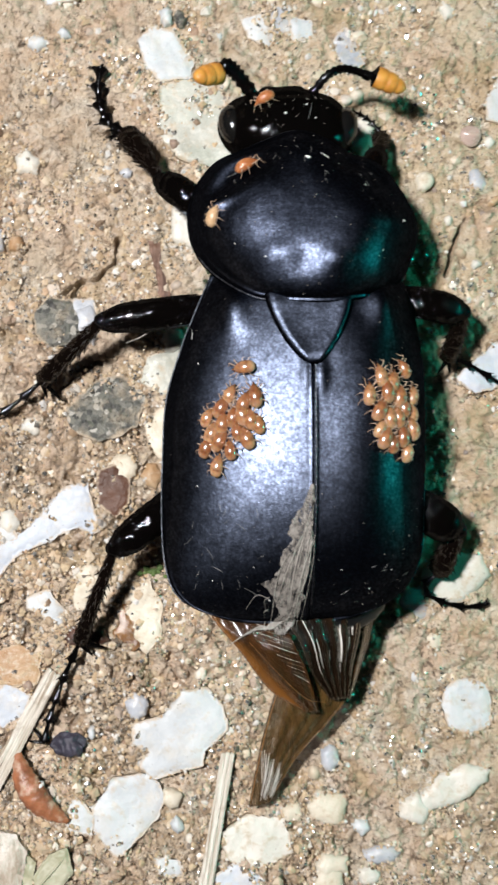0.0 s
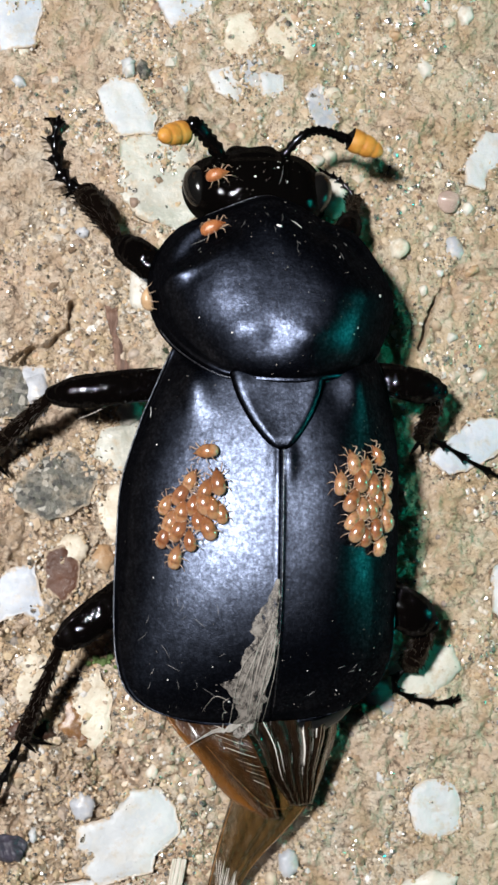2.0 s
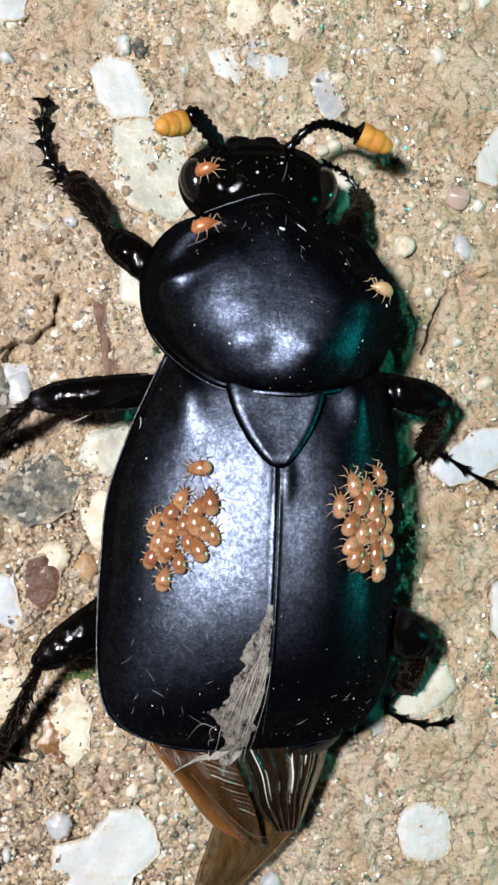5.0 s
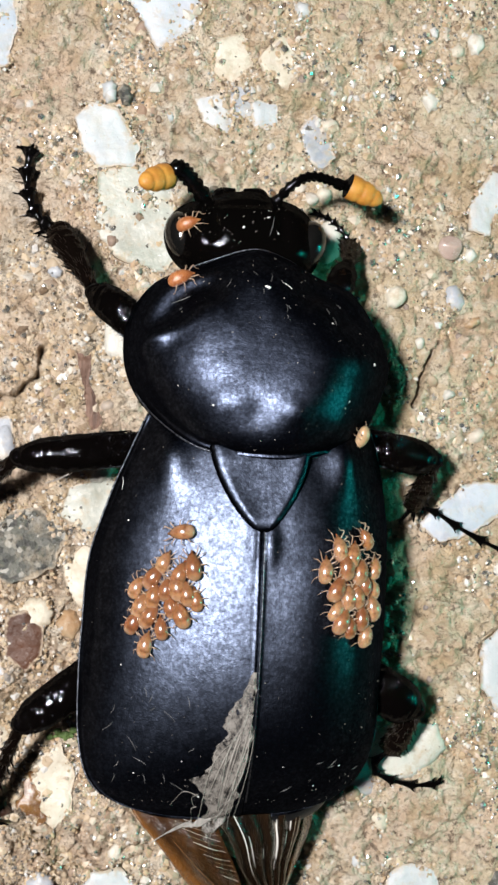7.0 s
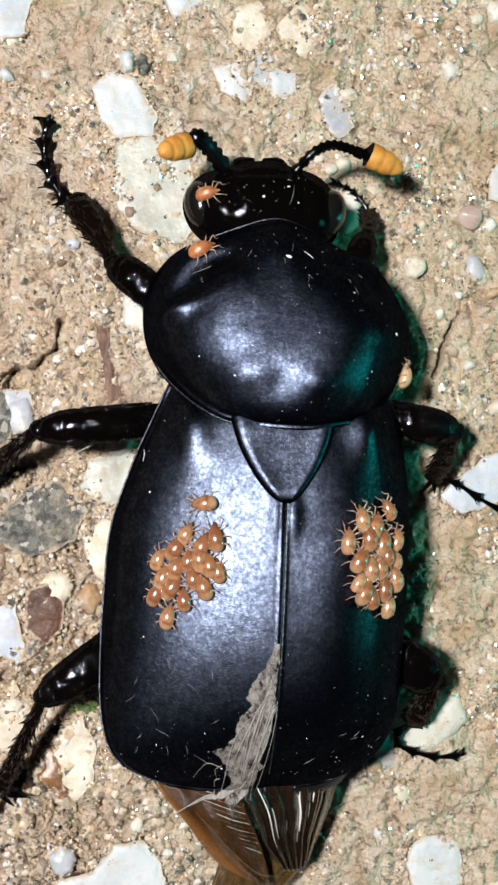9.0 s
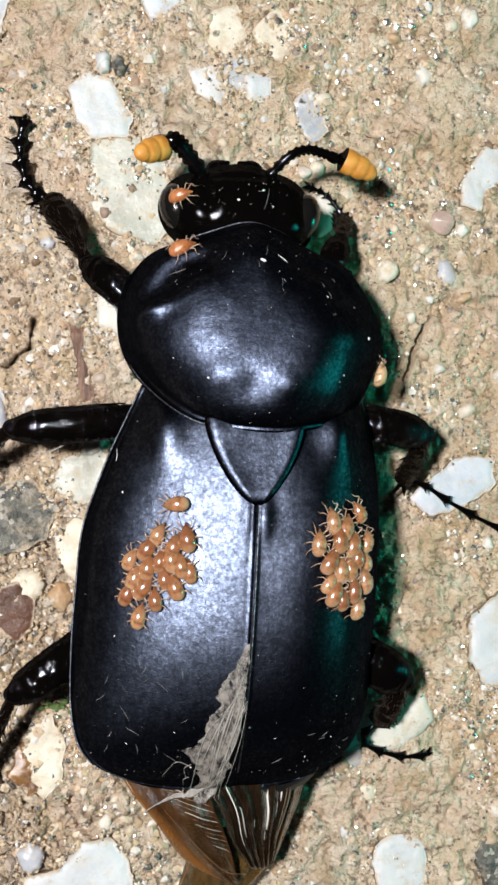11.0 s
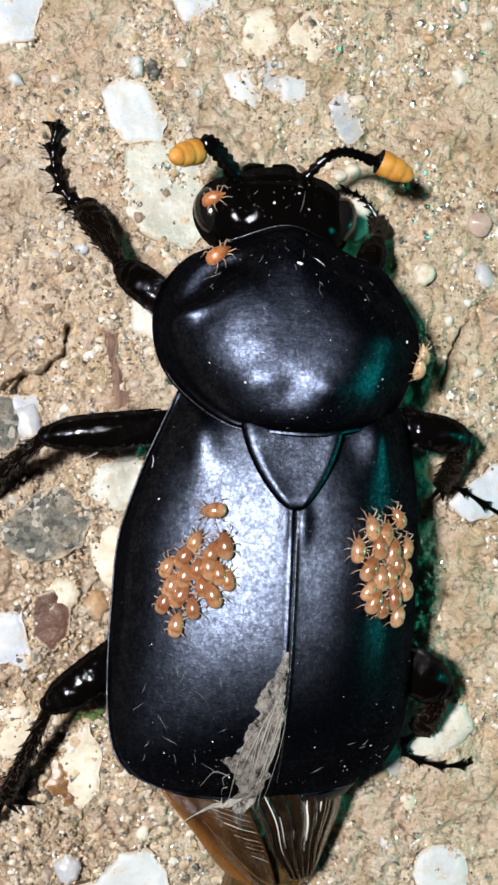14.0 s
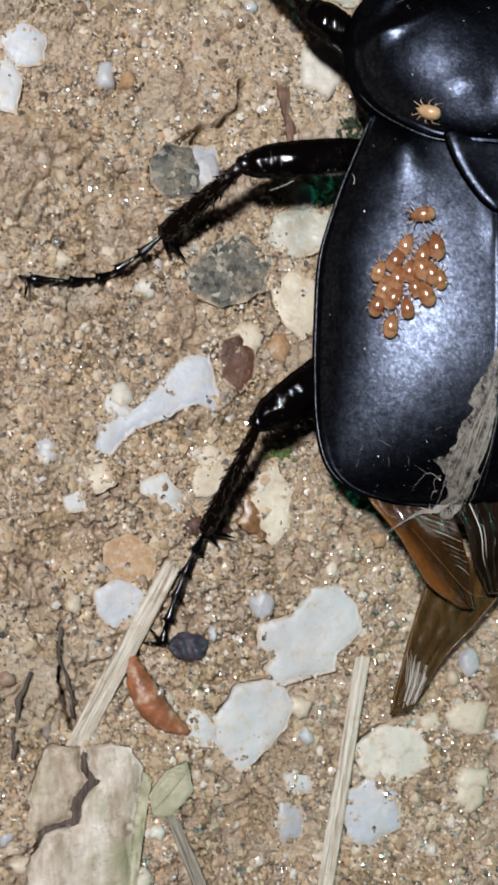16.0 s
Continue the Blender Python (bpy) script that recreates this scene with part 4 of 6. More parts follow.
broken("blue", 0.13, (-18.8, 9.1), (-17.9, 9.9), (-17, 9.1), (-17.1, 8.2), (-18.1, 8.1))
broken("white", 0.15, (-19.3, 7.5), (-18.6, 8.4), (-18.1, 7.4), (-18.4, 6), (-19.2, 6.1))
broken("red", 0.16, (-9.75, -4.0), (-9.0, -3.75), (-8.45, -4.4), (-8.55, -5.5), (-9.1, -6.15), (-9.75, -5.4))
broken("orange", 0.1, (-15, -12.5), (-13.9, -12.2), (-13, -12.9), (-13.2, -13.9), (-14.5, -14), (-15.1, -13.3))
broken("blue", 0.13, (-15.5, -14.5), (-14.6, -14.1), (-13.6, -14.6), (-14, -15.5), (-14.9, -15.9), (-15.5, -15.3))
broken("white", 0.15, (-13.5, -10), (-12.6, -9.7), (-11.7, -10.7), (-12.3, -11), (-13.4, -10.3))
broken("white", 0.15, (-16.8, -10.5), (-16, -10.3), (-15.9, -10.9), (-16.6, -11))
broken("cream", 0.09, (-15.8, -9.3), (-15, -9.1), (-14.7, -10), (-15.4, -10.2))
broken("grey", 0.22, (-11.1, -0.9), (-9.9, 0.3), (-8.4, 0.6), (-7.5, -0.4), (-8, -1.7), (-9.6, -2.4), (-10.9, -1.9))
broken("grey", 0.22, (-12.5, 4), (-11.9, 4.6), (-10.8, 4.4), (-10.4, 3.4), (-10.8, 2.3), (-11.8, 2.3), (-12.5, 3))
broken("green", 0.04, (-5.8, 15.3), (-4.2, 15.6), (-3, 15), (-2.7, 13.6), (-2.5, 11.8), (-3.3, 11.1), (-5, 11.6), (-6.1, 12.9))
broken("slate", 0.09, (-8, -23.9), (-7.2, -24.1), (-7.2, -25.3), (-7.9, -25.4), (-8.1, -24.6))
broken("white", 0.15, (-7.9, -22.7), (-6.8, -22.9), (-6.6, -23.4), (-7.6, -23.4))
broken("pale", 0.08, (-18.6, 13.0), (-17.8, 13.2), (-17.5, 12.5), (-17.9, 11.9), (-18.6, 11.9))
broken("grey", 0.2, (-17.3, 12.0), (-16.6, 12.4), (-16.0, 11.8), (-16.4, 10.9), (-17.2, 11.0))
broken("green", 0.08, (-7.5, 0.5), (-7.1, 1.5), (-5.6, 1.9), (-4.6, 1.5), (-4.8, 0.4), (-6.4, -0.3))
broken("white", 0.15, (-14.9, -6.2), (-14.2, -6.1), (-14.0, -7.0), (-14.7, -7.2))
broken("pale", 0.08, (-10.6, 27.6), (-10.0, 28.3), (-8.2, 28.1), (-7.9, 27.0), (-8.9, 26.1), (-10.3, 26.3))
broken("slate", 0.09, (-10.9, 4.5), (-9.8, 4.5), (-9.7, 3.4), (-10.2, 2.7), (-10.8, 3.2))
broken("cream", 0.09, (0.9, 24.8), (2.0, 25.2), (2.7, 24.3), (2.2, 23.2), (1.1, 23.5))
broken("cream", 0.09, (-11.3, -9.7), (-10.4, -9.1), (-9.4, -9.5), (-9.9, -10.5), (-11.1, -10.5))

# The mortar lies low under the stones and rises to their edges.
for outline in RIMS:
    xs, ys = np.array([p[0] for p in outline]), np.array([p[1] for p in outline])
    i = np.flatnonzero((gx[:, 0] > xs.min() - 0.5) & (gx[:, 0] < xs.max() + 0.5))
    j = np.flatnonzero((gy[0] > ys.min() - 0.5) & (gy[0] < ys.max() + 0.5))
    box = np.ix_(i, j)
    px, py = gx[box], gy[box]
    inside, away = np.zeros(px.shape, bool), np.full(px.shape, 9.0)
    for ax, ay, bx, by in zip(xs, ys, np.roll(xs, -1), np.roll(ys, -1)):
        inside ^= ((ay > py) != (by > py)) & (px < (bx - ax) * (py - ay) / (by - ay + 1e-9) + ax)
        t = np.clip(((px - ax) * (bx - ax) + (py - ay) * (by - ay)) / ((bx - ax) ** 2 + (by - ay) ** 2), 0, 1)
        away = np.minimum(away, np.hypot(px - ax - t * (bx - ax), py - ay - t * (by - ay)))
    top = np.where(inside, 0.06 - 0.5 * np.minimum(away, 0.4), 0.06 + 0.9 * away)
    gz[box] = np.minimum(gz[box], top)
sheet.vertices.foreach_set("co", (np.stack([gx, gy, gz], -1) * MM).ravel())
sheet.update()

# Smaller stones of the same mortar.
KINDS = ["cream", "pale", "cream", "cream", "pale", "orange", "slate", "cream", "pale", "pale"]
for k in range(55):
    x, y, size = rng.uniform(-20, 14), rng.uniform(-28, 25), 0.55 + 0.7 * rng.random() ** 2
    if min(math.hypot(x - p[0], y - p[1]) - 0.45 * max(p[2], p[3]) for p in PEBBLES) < 0.6 * size:
        continue
    part("pebble", slab(chunk(x, y, size, size * rng.uniform(0.65, 1.0), rng.uniform(0, 180), 200 + k), -0.5, rng.uniform(0.08, 0.26), 40 + k * 1.3, 0.06 + 0.06 * size, 0.12, 0.12), STONES[KINDS[k % 10]], ground)

# Coarse grit: single pieces near the beetle, on a few shared shapes.
grit_shapes = []
for k in range(10):
    s = rng.uniform(0.7, 1.0, 3)
    me = mesh("grit", *rock(rng, (s[0], s[1], s[2]), 2, 8, 0.12))
    me.materials.append(GRIT)
    grit_shapes.append(me)
for k in range(290):
    x, y = rng.uniform(-20, 14), rng.uniform(-28, 25)
    size = 0.15 + 0.42 * rng.random() ** 2.5
    ob = part("grit_stone", grit_shapes[k % 10], GRIT, ground)
    ob.matrix_local = pose(x * MM, y * MM, (floor_at(x, y) - 0.35 * size) * MM, *rng.uniform(0, 360, 3)) @ Matrix.Diagonal((size, size, size * 0.8, 1))


def scatter(count, low, high, seed, sink):
    """Many small grains in one mesh."""
    r = np.random.default_rng(seed)
    base, face = np.array(ICO[1][0]), np.array(ICO[1][1])
    x, y = r.uniform(-20.5, 14.5, count), r.uniform(-29, 27, count)
    clear = np.full(count, 9.0)
    for line in CRACKS:
        for (ax, ay), (bx, by) in zip(line, line[1:]):
            t = np.clip(((x - ax) * (bx - ax) + (y - ay) * (by - ay)) / ((bx - ax) ** 2 + (by - ay) ** 2), 0, 1)
            clear = np.minimum(clear, np.hypot(x - ax - t * (bx - ax), y - ay - t * (by - ay)))
    clear[r.random(count) > 0.22 + 2.0 * value_noise(x, y, 2.3, 61) + 0.6 * np.clip((-x - 0.6 * y - 3) / 14, 0, 1)] = 0
    x, y = x[clear > 0.2 + high * 0.3], y[clear > 0.2 + high * 0.3]
    count = len(x)
    size = low + (high - low) * r.random(count) ** 2.2
    z = ground_height(x, y) + size * sink
    v = base[None] * r.uniform(0.6, 1.15, (count, len(base), 1)) * size[:, None, None] * r.uniform(0.65, 1.0, (count, 1, 3))
    a = r.uniform(0, 6.28, count)
    c, s = np.cos(a)[:, None], np.sin(a)[:, None]
    v = np.stack([c * v[..., 0] - s * v[..., 1], s * v[..., 0] + c * v[..., 1], v[..., 2]], -1) + np.stack([x, y, z], -1)[:, None]
    f = face[None] + (np.arange(count) * len(base))[:, None, None]
    me = bpy.data.meshes.new("grains")
    me.from_pydata(v.reshape(-1, 3) * MM, [], f.reshape(-1, 3).tolist())
    me.update()
    return me


tagged(part("sand_grains", scatter(46000, 0.05, 0.15, 5, 0.0), SAND, ground), kind="stuff")
tagged(part("coarse_sand", scatter(17000, 0.12, 0.34, 7, -0.3), SAND, ground), kind="stuff")
tagged(part("crumbs", scatter(5500, 0.16, 0.5, 8, -0.36), CLOD, ground), kind="stuff")
tagged(part("quartz_grains", scatter(26000, 0.045, 0.13, 6, 0.5), GLINT, ground), kind="stuff")
tagged(part("mica_flakes", scatter(7000, 0.08, 0.24, 12, 0.3), GLINT, ground), kind="stuff")


def rim_sand(per_mm, seed):
    """Small grains heaped against the edges of the larger stones."""
    r = np.random.default_rng(seed)
    base, face = np.array(ICO[1][0]), np.array(ICO[1][1])
    at = []
    for edge in RIMS:
        for k, (ax, ay) in enumerate(edge):
            bx, by = edge[(k + 1) % len(edge)]
            count = int(per_mm * math.hypot(bx - ax, by - ay))
            t = r.random(count)
            at.append(np.stack([ax + (bx - ax) * t + r.normal(0, 0.15, count), ay + (by - ay) * t + r.normal(0, 0.15, count)], 1))
    at = np.concatenate(at)
    at = at[value_noise(at[:, 0], at[:, 1], 0.8, 77) + value_noise(at[:, 0], at[:, 1], 0.3, 78) * 0.6 > -0.02]
    size = 0.03 + 0.12 * r.random(len(at)) ** 2.5
    z = np.maximum(ground_height(at[:, 0], at[:, 1]), -0.06) + 0.06
    v = base[None] * r.uniform(0.6, 1.15, (len(at), len(base), 1)) * size[:, None, None] * r.uniform(0.65, 1.0, (len(at), 1, 3)) + np.concatenate([at, z[:, None]], 1)[:, None]
    f = face[None] + (np.arange(len(at)) * len(base))[:, None, None]
    me = bpy.data.meshes.new("rim_sand")
    me.from_pydata(v.reshape(-1, 3) * MM, [], f.reshape(-1, 3).tolist())
    me.update()
    return me


tagged(part("rim_sand", rim_sand(24, 15), SAND, ground), kind="stuff")


# ---- the beetle ----
beetle = thing("burying_beetle", "dead black burying beetle with orange antenna clubs and spread brown wings", "beetle")


def elytron(side):
    """One wing case: domed sheet from the seam to the rolled margin."""
    rows, cols = 120, 76
    verts = []
    for i in range(rows):
        v = i / (rows - 1)
        y = 4.5 - 15.88 * (v if v < 0.6 else 0.6 + 0.4 * math.sin((v - 0.6) / 0.4 * math.pi / 2) * (1.0))
        e = max(0.0, (-2.0 - y) / 9.4)
        reach = max(0.0, 1 - e ** 5) ** (1 / 3.0) * curve(HALF_L if side < 0 else HALF_R, y)
        reach = max(reach, 0.06)
        for j in range(cols):
            u = 0.5 - 0.5 * math.cos(j / (cols - 1) * math.pi)
            x = suture_x(y) + side * (0.004 + (reach - 0.004) * u)
            z, _ = elytron_shape(x, y)
            z += 0.05 * math.exp(-(((u - 0.985) / 0.012) ** 2))
            verts.append((x, y, z))
        x, low = verts[-1][0], verts[-1][2]
        for out, drop in ((0.03, 0.12), (0.02, 0.5), (-0.15, 1.1), (-0.6, 1.5)):
            verts.append((x + side * out * min(1, reach), y + (0 if e < 0.6 else 0.25 * min(out, 0) * e), low - drop))
    faces = grid_faces(rows, cols + 4)
    if side > 0:
        faces = [tuple(reversed(f)) for f in faces]
    return verts, faces


for side in (-1, 1):
    case = part("wing_case", elytron(side), SHELL, beetle, "satin black wing case with a blue sheen")
    thick = case.modifiers.new("thickness", "SOLIDIFY")
    thick.thickness, thick.offset = 0.10 * MM, -1


def polar(shape, centre, reach, shift, rings=46, sides=120, under=1.6):
    verts = [(centre[0], centre[1], shape(*centre)[0])]
    for i in range(1, rings + 1):
        r = math.sin(i / rings * math.pi / 2)
        for j in range(sides):
            a = 360 * j / sides + shift
            d = curve(reach, a) * min(r, 0.9995)
            x, y = centre[0] + d * math.cos(radians(a)), centre[1] + d * math.sin(radians(a))
            verts.append((x, y, shape(x, y)[0]))
    last = verts[-sides:]
    for share, drop in ((1.003, 0.10), (0.99, 0.25), (0.90, 0.6 * under), (0.6, under), (0.01, under)):
        verts += [(centre[0] + (x - centre[0]) * share, centre[1] + (y - centre[1]) * share, z - drop) for x, y, z in last]
    faces = [(0, 1 + j, 1 + (j + 1) % sides) for j in range(sides)]
    faces += [tuple(1 + k for k in reversed(f)) for f in grid_faces(rings + 5, sides, True)]
    faces += [tuple(1 + (rings + 4) * sides + j for j in range(sides))]
    return verts, faces


part("neck_shield", polar(shield_shape, SHIELD, REACH, -16.9, under=2.6), SHIELD_SKIN, beetle, "domed satin black neck shield")
def bead(a0, a1, share, lift, wide):
    """A fine raised line along the rim of the neck shield."""
    line = []
    for k in range(61):
        a = a0 + (a1 - a0) * k / 60
        d = curve(REACH, a) * share
        x, y = SHIELD[0] + d * math.cos(radians(a)), SHIELD[1] + d * math.sin(radians(a))
        line.append((x, y, shield_shape(x, y)[0] + lift))
    return tube(line, [wide] * 61, 8)


part("rim", bead(196, 332, 0.992, 0.0, 0.05), RIM, beetle)
part("rim", bead(58, 128, 0.996, 0.0, 0.035), RIM, beetle)
for side in (-1, 1):
    edge_line = []
    for k in range(80):
        y = 4.2 - 14.6 * k / 79
        e = max(0.0, (-2.0 - y) / 9.4)
        x = suture_x(y) + side * (max(0.0, 1 - e ** 5) ** (1 / 3.0) * curve(HALF_L if side < 0 else HALF_R, y) + 0.02)
        edge_line.append((x, y, elytron_shape(x, y)[0] + 0.02))
    part("rim", tube(edge_line, [0.035] * 80, 8), RIM, beetle)
seam = []
for k in range(150):
    y = -0.1 - 10.6 * k / 149
    x = suture_x(y) + 0.085
    seam.append((x + 0.012 * noise.noise(Vector((0, y * 6, 1.0))), y, elytron_shape(x, y)[0] + 0.006 + 0.02 * noise.noise(Vector((3.0, y * 7, 0)))))
part("seam_ridge", tube(seam, [0.035] * 150, 8), RIM, beetle)
head = part("head", polar(head_shape, HEAD, HEAD_REACH, -89.9, 30, 90, 2.0), HEAD_SKIN, beetle, "glossy black head")
part("eye", ball((-2.72, 11.75, 4.55), (0.72, 1.0, 0.72), 14, 20, 15), EYE, head)
part("eye", ball((2.45, 11.5, 4.5), (0.7, 1.0, 0.7), 14, 20, -15), EYE, head)
for s in (-1, 1):
    part("mandible", limb([(-0.2 + s * 0.9, 13.1, 3.4), (-0.2 + s * 0.85, 13.75, 3.2), (-0.2 + s * 0.2, 14.0, 3.0)], [0.35, 0.28, 0.08]), GLOSS, head)
    part("palp", limb([(-0.2 + s * 1.3, 13.1, 3.4), (-0.2 + s * 1.6, 13.7, 2.8), (-0.2 + s * 1.5, 14.1, 2.2)], [0.14, 0.13, 0.10], 4, 8), TENDON, head)


def scutellum():
    """The small rounded triangle between the wing cases."""
    rows, cols = 24, 32
    verts = []
    for i in range(rows):
        v = i / (rows - 1)
        y = 3.2 - 3.25 * v
        half = 1.85 * max(0.0, 1 - v ** 2.2) ** 0.75 * (1 - 0.28 * v) + 0.03
        for j in range(cols):
            u = 2 * j / (cols - 1) - 1
            x = half * u
            rim = max(abs(u), v)
            verts.append((x, y, elytron_shape(suture_x(y) + 0.35, y)[0] + 0.06 + 0.02 * x - 0.06 * bell(0, y, 0, 1.4, 1, 1) * (1 - u * u) - 0.16 * max(0.0, rim - 0.93) / 0.07))
    return verts, grid_faces(rows, cols)


scut = part("scutellum", scutellum(), SHELL, beetle)
thick = scut.modifiers.new("thickness", "SOLIDIFY")
thick.thickness = 0.2 * MM
part("abdomen", join(ball((-0.4, -4.0, 3.7), (5.0, 8.0, 2.6), 16, 32), ball((0.2, -10.6, 4.0), (3.2, 1.7, 1.2), 10, 20), ball((0.2, 6.0, 3.9), (3.8, 4.8, 2.6), 12, 24)), BELLY, beetle)


def knobbly(verts, deep):
    """Fine knobs and pits over a leg."""
    out = []
    for v in verts:
        p = Vector(v)
        out.append(tuple(p + deep * Vector((noise.noise(p * 3.1), noise.noise(p * 3.1 + Vector((7, 0, 0))), 1.2 * noise.noise(p * 3.7 + Vector((0, 9, 0))) + 0.7 * noise.noise(p * 7.3)))))
    return out


def leg(joints, widths, claws, spurs, lobes=(1.8, 1.8), label="", taper=(0.56, 0.72, 0.85, 0.95), flat=0.7, pads=False):
    """joints: hip, knee, tibia end, then the foot's joints; widths: thigh, shin, foot; taper: shin widths from knee to end."""
    hip, knee, ankle = (Vector(p) for p in joints[:3])
    w1, w2, w3 = widths
    up = Vector((0, 0, 1))
    bend = (hip + knee) / 2 + Vector((0, 0, 0.35))
    v, f = limb([hip, bend, hip.lerp(knee, 0.82) + Vector((0, 0, 0.16)), knee], [w1 * 0.85, w1, w1 * 0.93, w1 * 0.55], 22, 36, 0.85)
    thigh = part("leg", (knobbly(v, 0.045), f), LEG_SKIN, beetle, label)
    d1 = (knee - hip).normalized()
    side1 = d1.cross(up).normalized()
    r = random.Random(int(abs(hip.x * 100)) + 3)
    # a raised keel along each edge of the thigh
    for sgn in (-1, 1):
        line = [hip.lerp(knee, s) + Vector((0, 0, 0.35 * math.sin(math.pi * s) + 0.05)) + side1 * sgn * w1 * 0.93 * min(1, 1.25 - 0.55 * s) for s in (0.1, 0.3, 0.5, 0.7, 0.9)]
        part("keel", limb(line, [0.03, 0.05, 0.05, 0.05, 0.03], 6, 8), RIM if sgn * side1.y < 0 else LEG_SKIN, thigh)
    # knee joint: a collar with two knobs
    part("knee", limb([knee - d1 * 0.22, knee, knee + (ankle - knee).normalized() * 0.2], [w1 * 0.5, w1 * 0.56, w2 * 0.55], 4, 16, 0.9), LEG_SKIN, thigh)
    for sgn in (-1, 1):
        part("knee_knob", ball(tuple(knee - d1 * 0.1 + side1 * sgn * w1 * 0.42 + up * 0.2), (0.13, 0.13, 0.12), 8, 12), GLOSS, thigh)
    mid = (knee + ankle) / 2 + Vector((0, 0, 0.12))
    shin = limb([knee, knee.lerp(mid, 0.6), mid.lerp(ankle, 0.25), mid.lerp(ankle, 0.75), ankle], [w2 * taper[0], w2 * taper[1], w2 * taper[2], w2 * taper[3], w2 * 0.9 * taper[3]], 16, 24, flat)
    d = (ankle - knee).normalized()
    side = d.cross(up).normalized()
    part("shin", (knobbly(shin[0], 0.05), shin[1]), SHIN_SKIN, thigh)
    wide = lambda s: w2 * curve([(0, taper[0]), (0.3, taper[1]), (0.62, taper[2]), (0.88, taper[3]), (1, 0.9 * taper[3])], s)
    at = lambda s: knee.lerp(ankle, s) + up * 0.12 * (1 - abs(2 * s - 1))
    bristles = []
    for k in range(110):
        s, a = r.uniform(0.1, 1.0), r.uniform(-0.5, 3.64)
        out = side * math.cos(a) + up * math.sin(a) * flat
        base = at(s) + out * wide(s) * 0.93
        bristles.append(tube([base, base + (out * 0.6 + d).normalized() * r.uniform(0.16, 0.42)], [0.022, 0.005], 4))
    tagged(part("bristles", join(*bristles), BRISTLE, thigh), kind="stuff")
    for k in range(9):
        s, sgn = 0.25 + 0.085 * k, (-1 if k % 3 else 1)
        base = at(s) + side * sgn * wide(s) * 0.9
        part("spine", limb([base, base + (side * sgn * 0.8 + d).normalized() * r.uniform(0.26, 0.46)], [0.06, 0.012], 3, 6), GLOSS, thigh)
    # rows of small raised granules that glint
    granules = []
    for k in range(240):
        s, a = r.uniform(0.08, 0.97), r.uniform(0.25, 2.9)
        at_s = hip.lerp(knee, s) + up * (0.35 * math.sin(math.pi * s))
        out = side1 * math.cos(a) + up * 0.85 * math.sin(a)
        size = r.uniform(0.03, 0.055)
        c = at_s + out * w1 * curve([(0, 0.88), (0.45, 0.97), (0.8, 0.90), (1, 0.58)], s)
        granules.append(([tuple(c + Vector(p) * size) for p in ICO[1][0]], ICO[1][1]))
    tagged(part("granulation", join(*granules), GLOSS, thigh), kind="stuff")
    fringe = []
    for k in range(110):
        s, sgn = r.uniform(0.12, 0.97), r.choice((-1, 1))
        base = hip.lerp(knee, s) + Vector((0, 0, 0.3 * (1 - abs(2 * s - 1)))) + side1 * sgn * w1 * 0.9 * min(1, 1.25 - 0.55 * s)
        fringe.append(tube([base, base + (side1 * sgn + d1 * r.uniform(0.3, 1.0)).normalized() * r.uniform(0.10, 0.26)], [0.016, 0.004], 4))
    tagged(part("hair_fringe", join(*fringe), BRISTLE, thigh), kind="stuff")
    for p in spurs:
        p = Vector(p) + Vector((0, 0, 0.2))
        part("spur", limb([ankle, ankle + p * 0.55, ankle + p], [0.13, 0.10, 0.02], 3, 8), GLOSS, thigh)
    line = smooth_path([ankle, *[Vector(p) for p in joints[3:]]], 12)
    count = 5
    for k in range(count):
        a, b = int(k * (len(line) - 1) / count), int((k + 1) * (len(line) - 1) / count)
        p, q = line[a], line[b]
        part("foot_joint", limb([p, p.lerp(q, 0.45), p.lerp(q, 0.86), p.lerp(q, 0.95)], [w3 * 0.5, w3 * 0.75, w3 * (1.25 if lobes[0] < 2 else 1.6), w3 * 0.9], 4, 12), GLOSS, thigh)
        out = (q - p).normalized()
        across = out.cross(up).normalized()
        for s, reach in ((-1, lobes[0]), (1, lobes[1])):
            part("bristle", limb([p.lerp(q, 0.75) + across * s * w3 * 0.7, q + across * s * w3 * reach], [0.045 + 0.035 * reach * w3, 0.02], 4, 6), GLOSS, thigh)
        if pads and k < 4:
            # a brush of pale hairs under each joint of the fore foot
            brush = []
            for j in range(16):
                base = p.lerp(q, 0.35 + 0.04 * j) - across * w3 * r.uniform(0.2, 0.9) - up * 0.05
                brush.append(tube([base, base - across * r.uniform(0.35, 0.75) + out * r.uniform(-0.05, 0.25) - up * 0.15], [0.035, 0.012], 5))
            part("foot_pad", join(*brush), HAIR_PAD, thigh)
    end = line[-1]
    for c in claws:
        c = Vector(c)
        part("claw", limb([end, end + c * 0.6 + Vector((0, 0, 0.12)), end + c], [0.09, 0.07, 0.015], 4, 7), GLOSS, thigh)
    return thigh


leg([(-4.2, 7.8, 4.0), (-6.25, 9.6, 3.3), (-7.75, 12.5, 1.5), (-8.5, 12.9, 1.1), (-8.95, 13.9, 0.8), (-9.05, 15.1, 0.6), (-8.85, 16.1, 0.45)], (0.74, 0.60, 0.25),
    [(-0.72, 0.12, -0.3), (0.1, 0.3, -0.3)], [(-1.0, -0.2, -0.5), (-0.5, 0.5, -0.6), (-0.9, 0.25, -0.6)], (2.6, 1.3), "", (0.40, 0.62, 0.92, 1.0), 0.5, True)
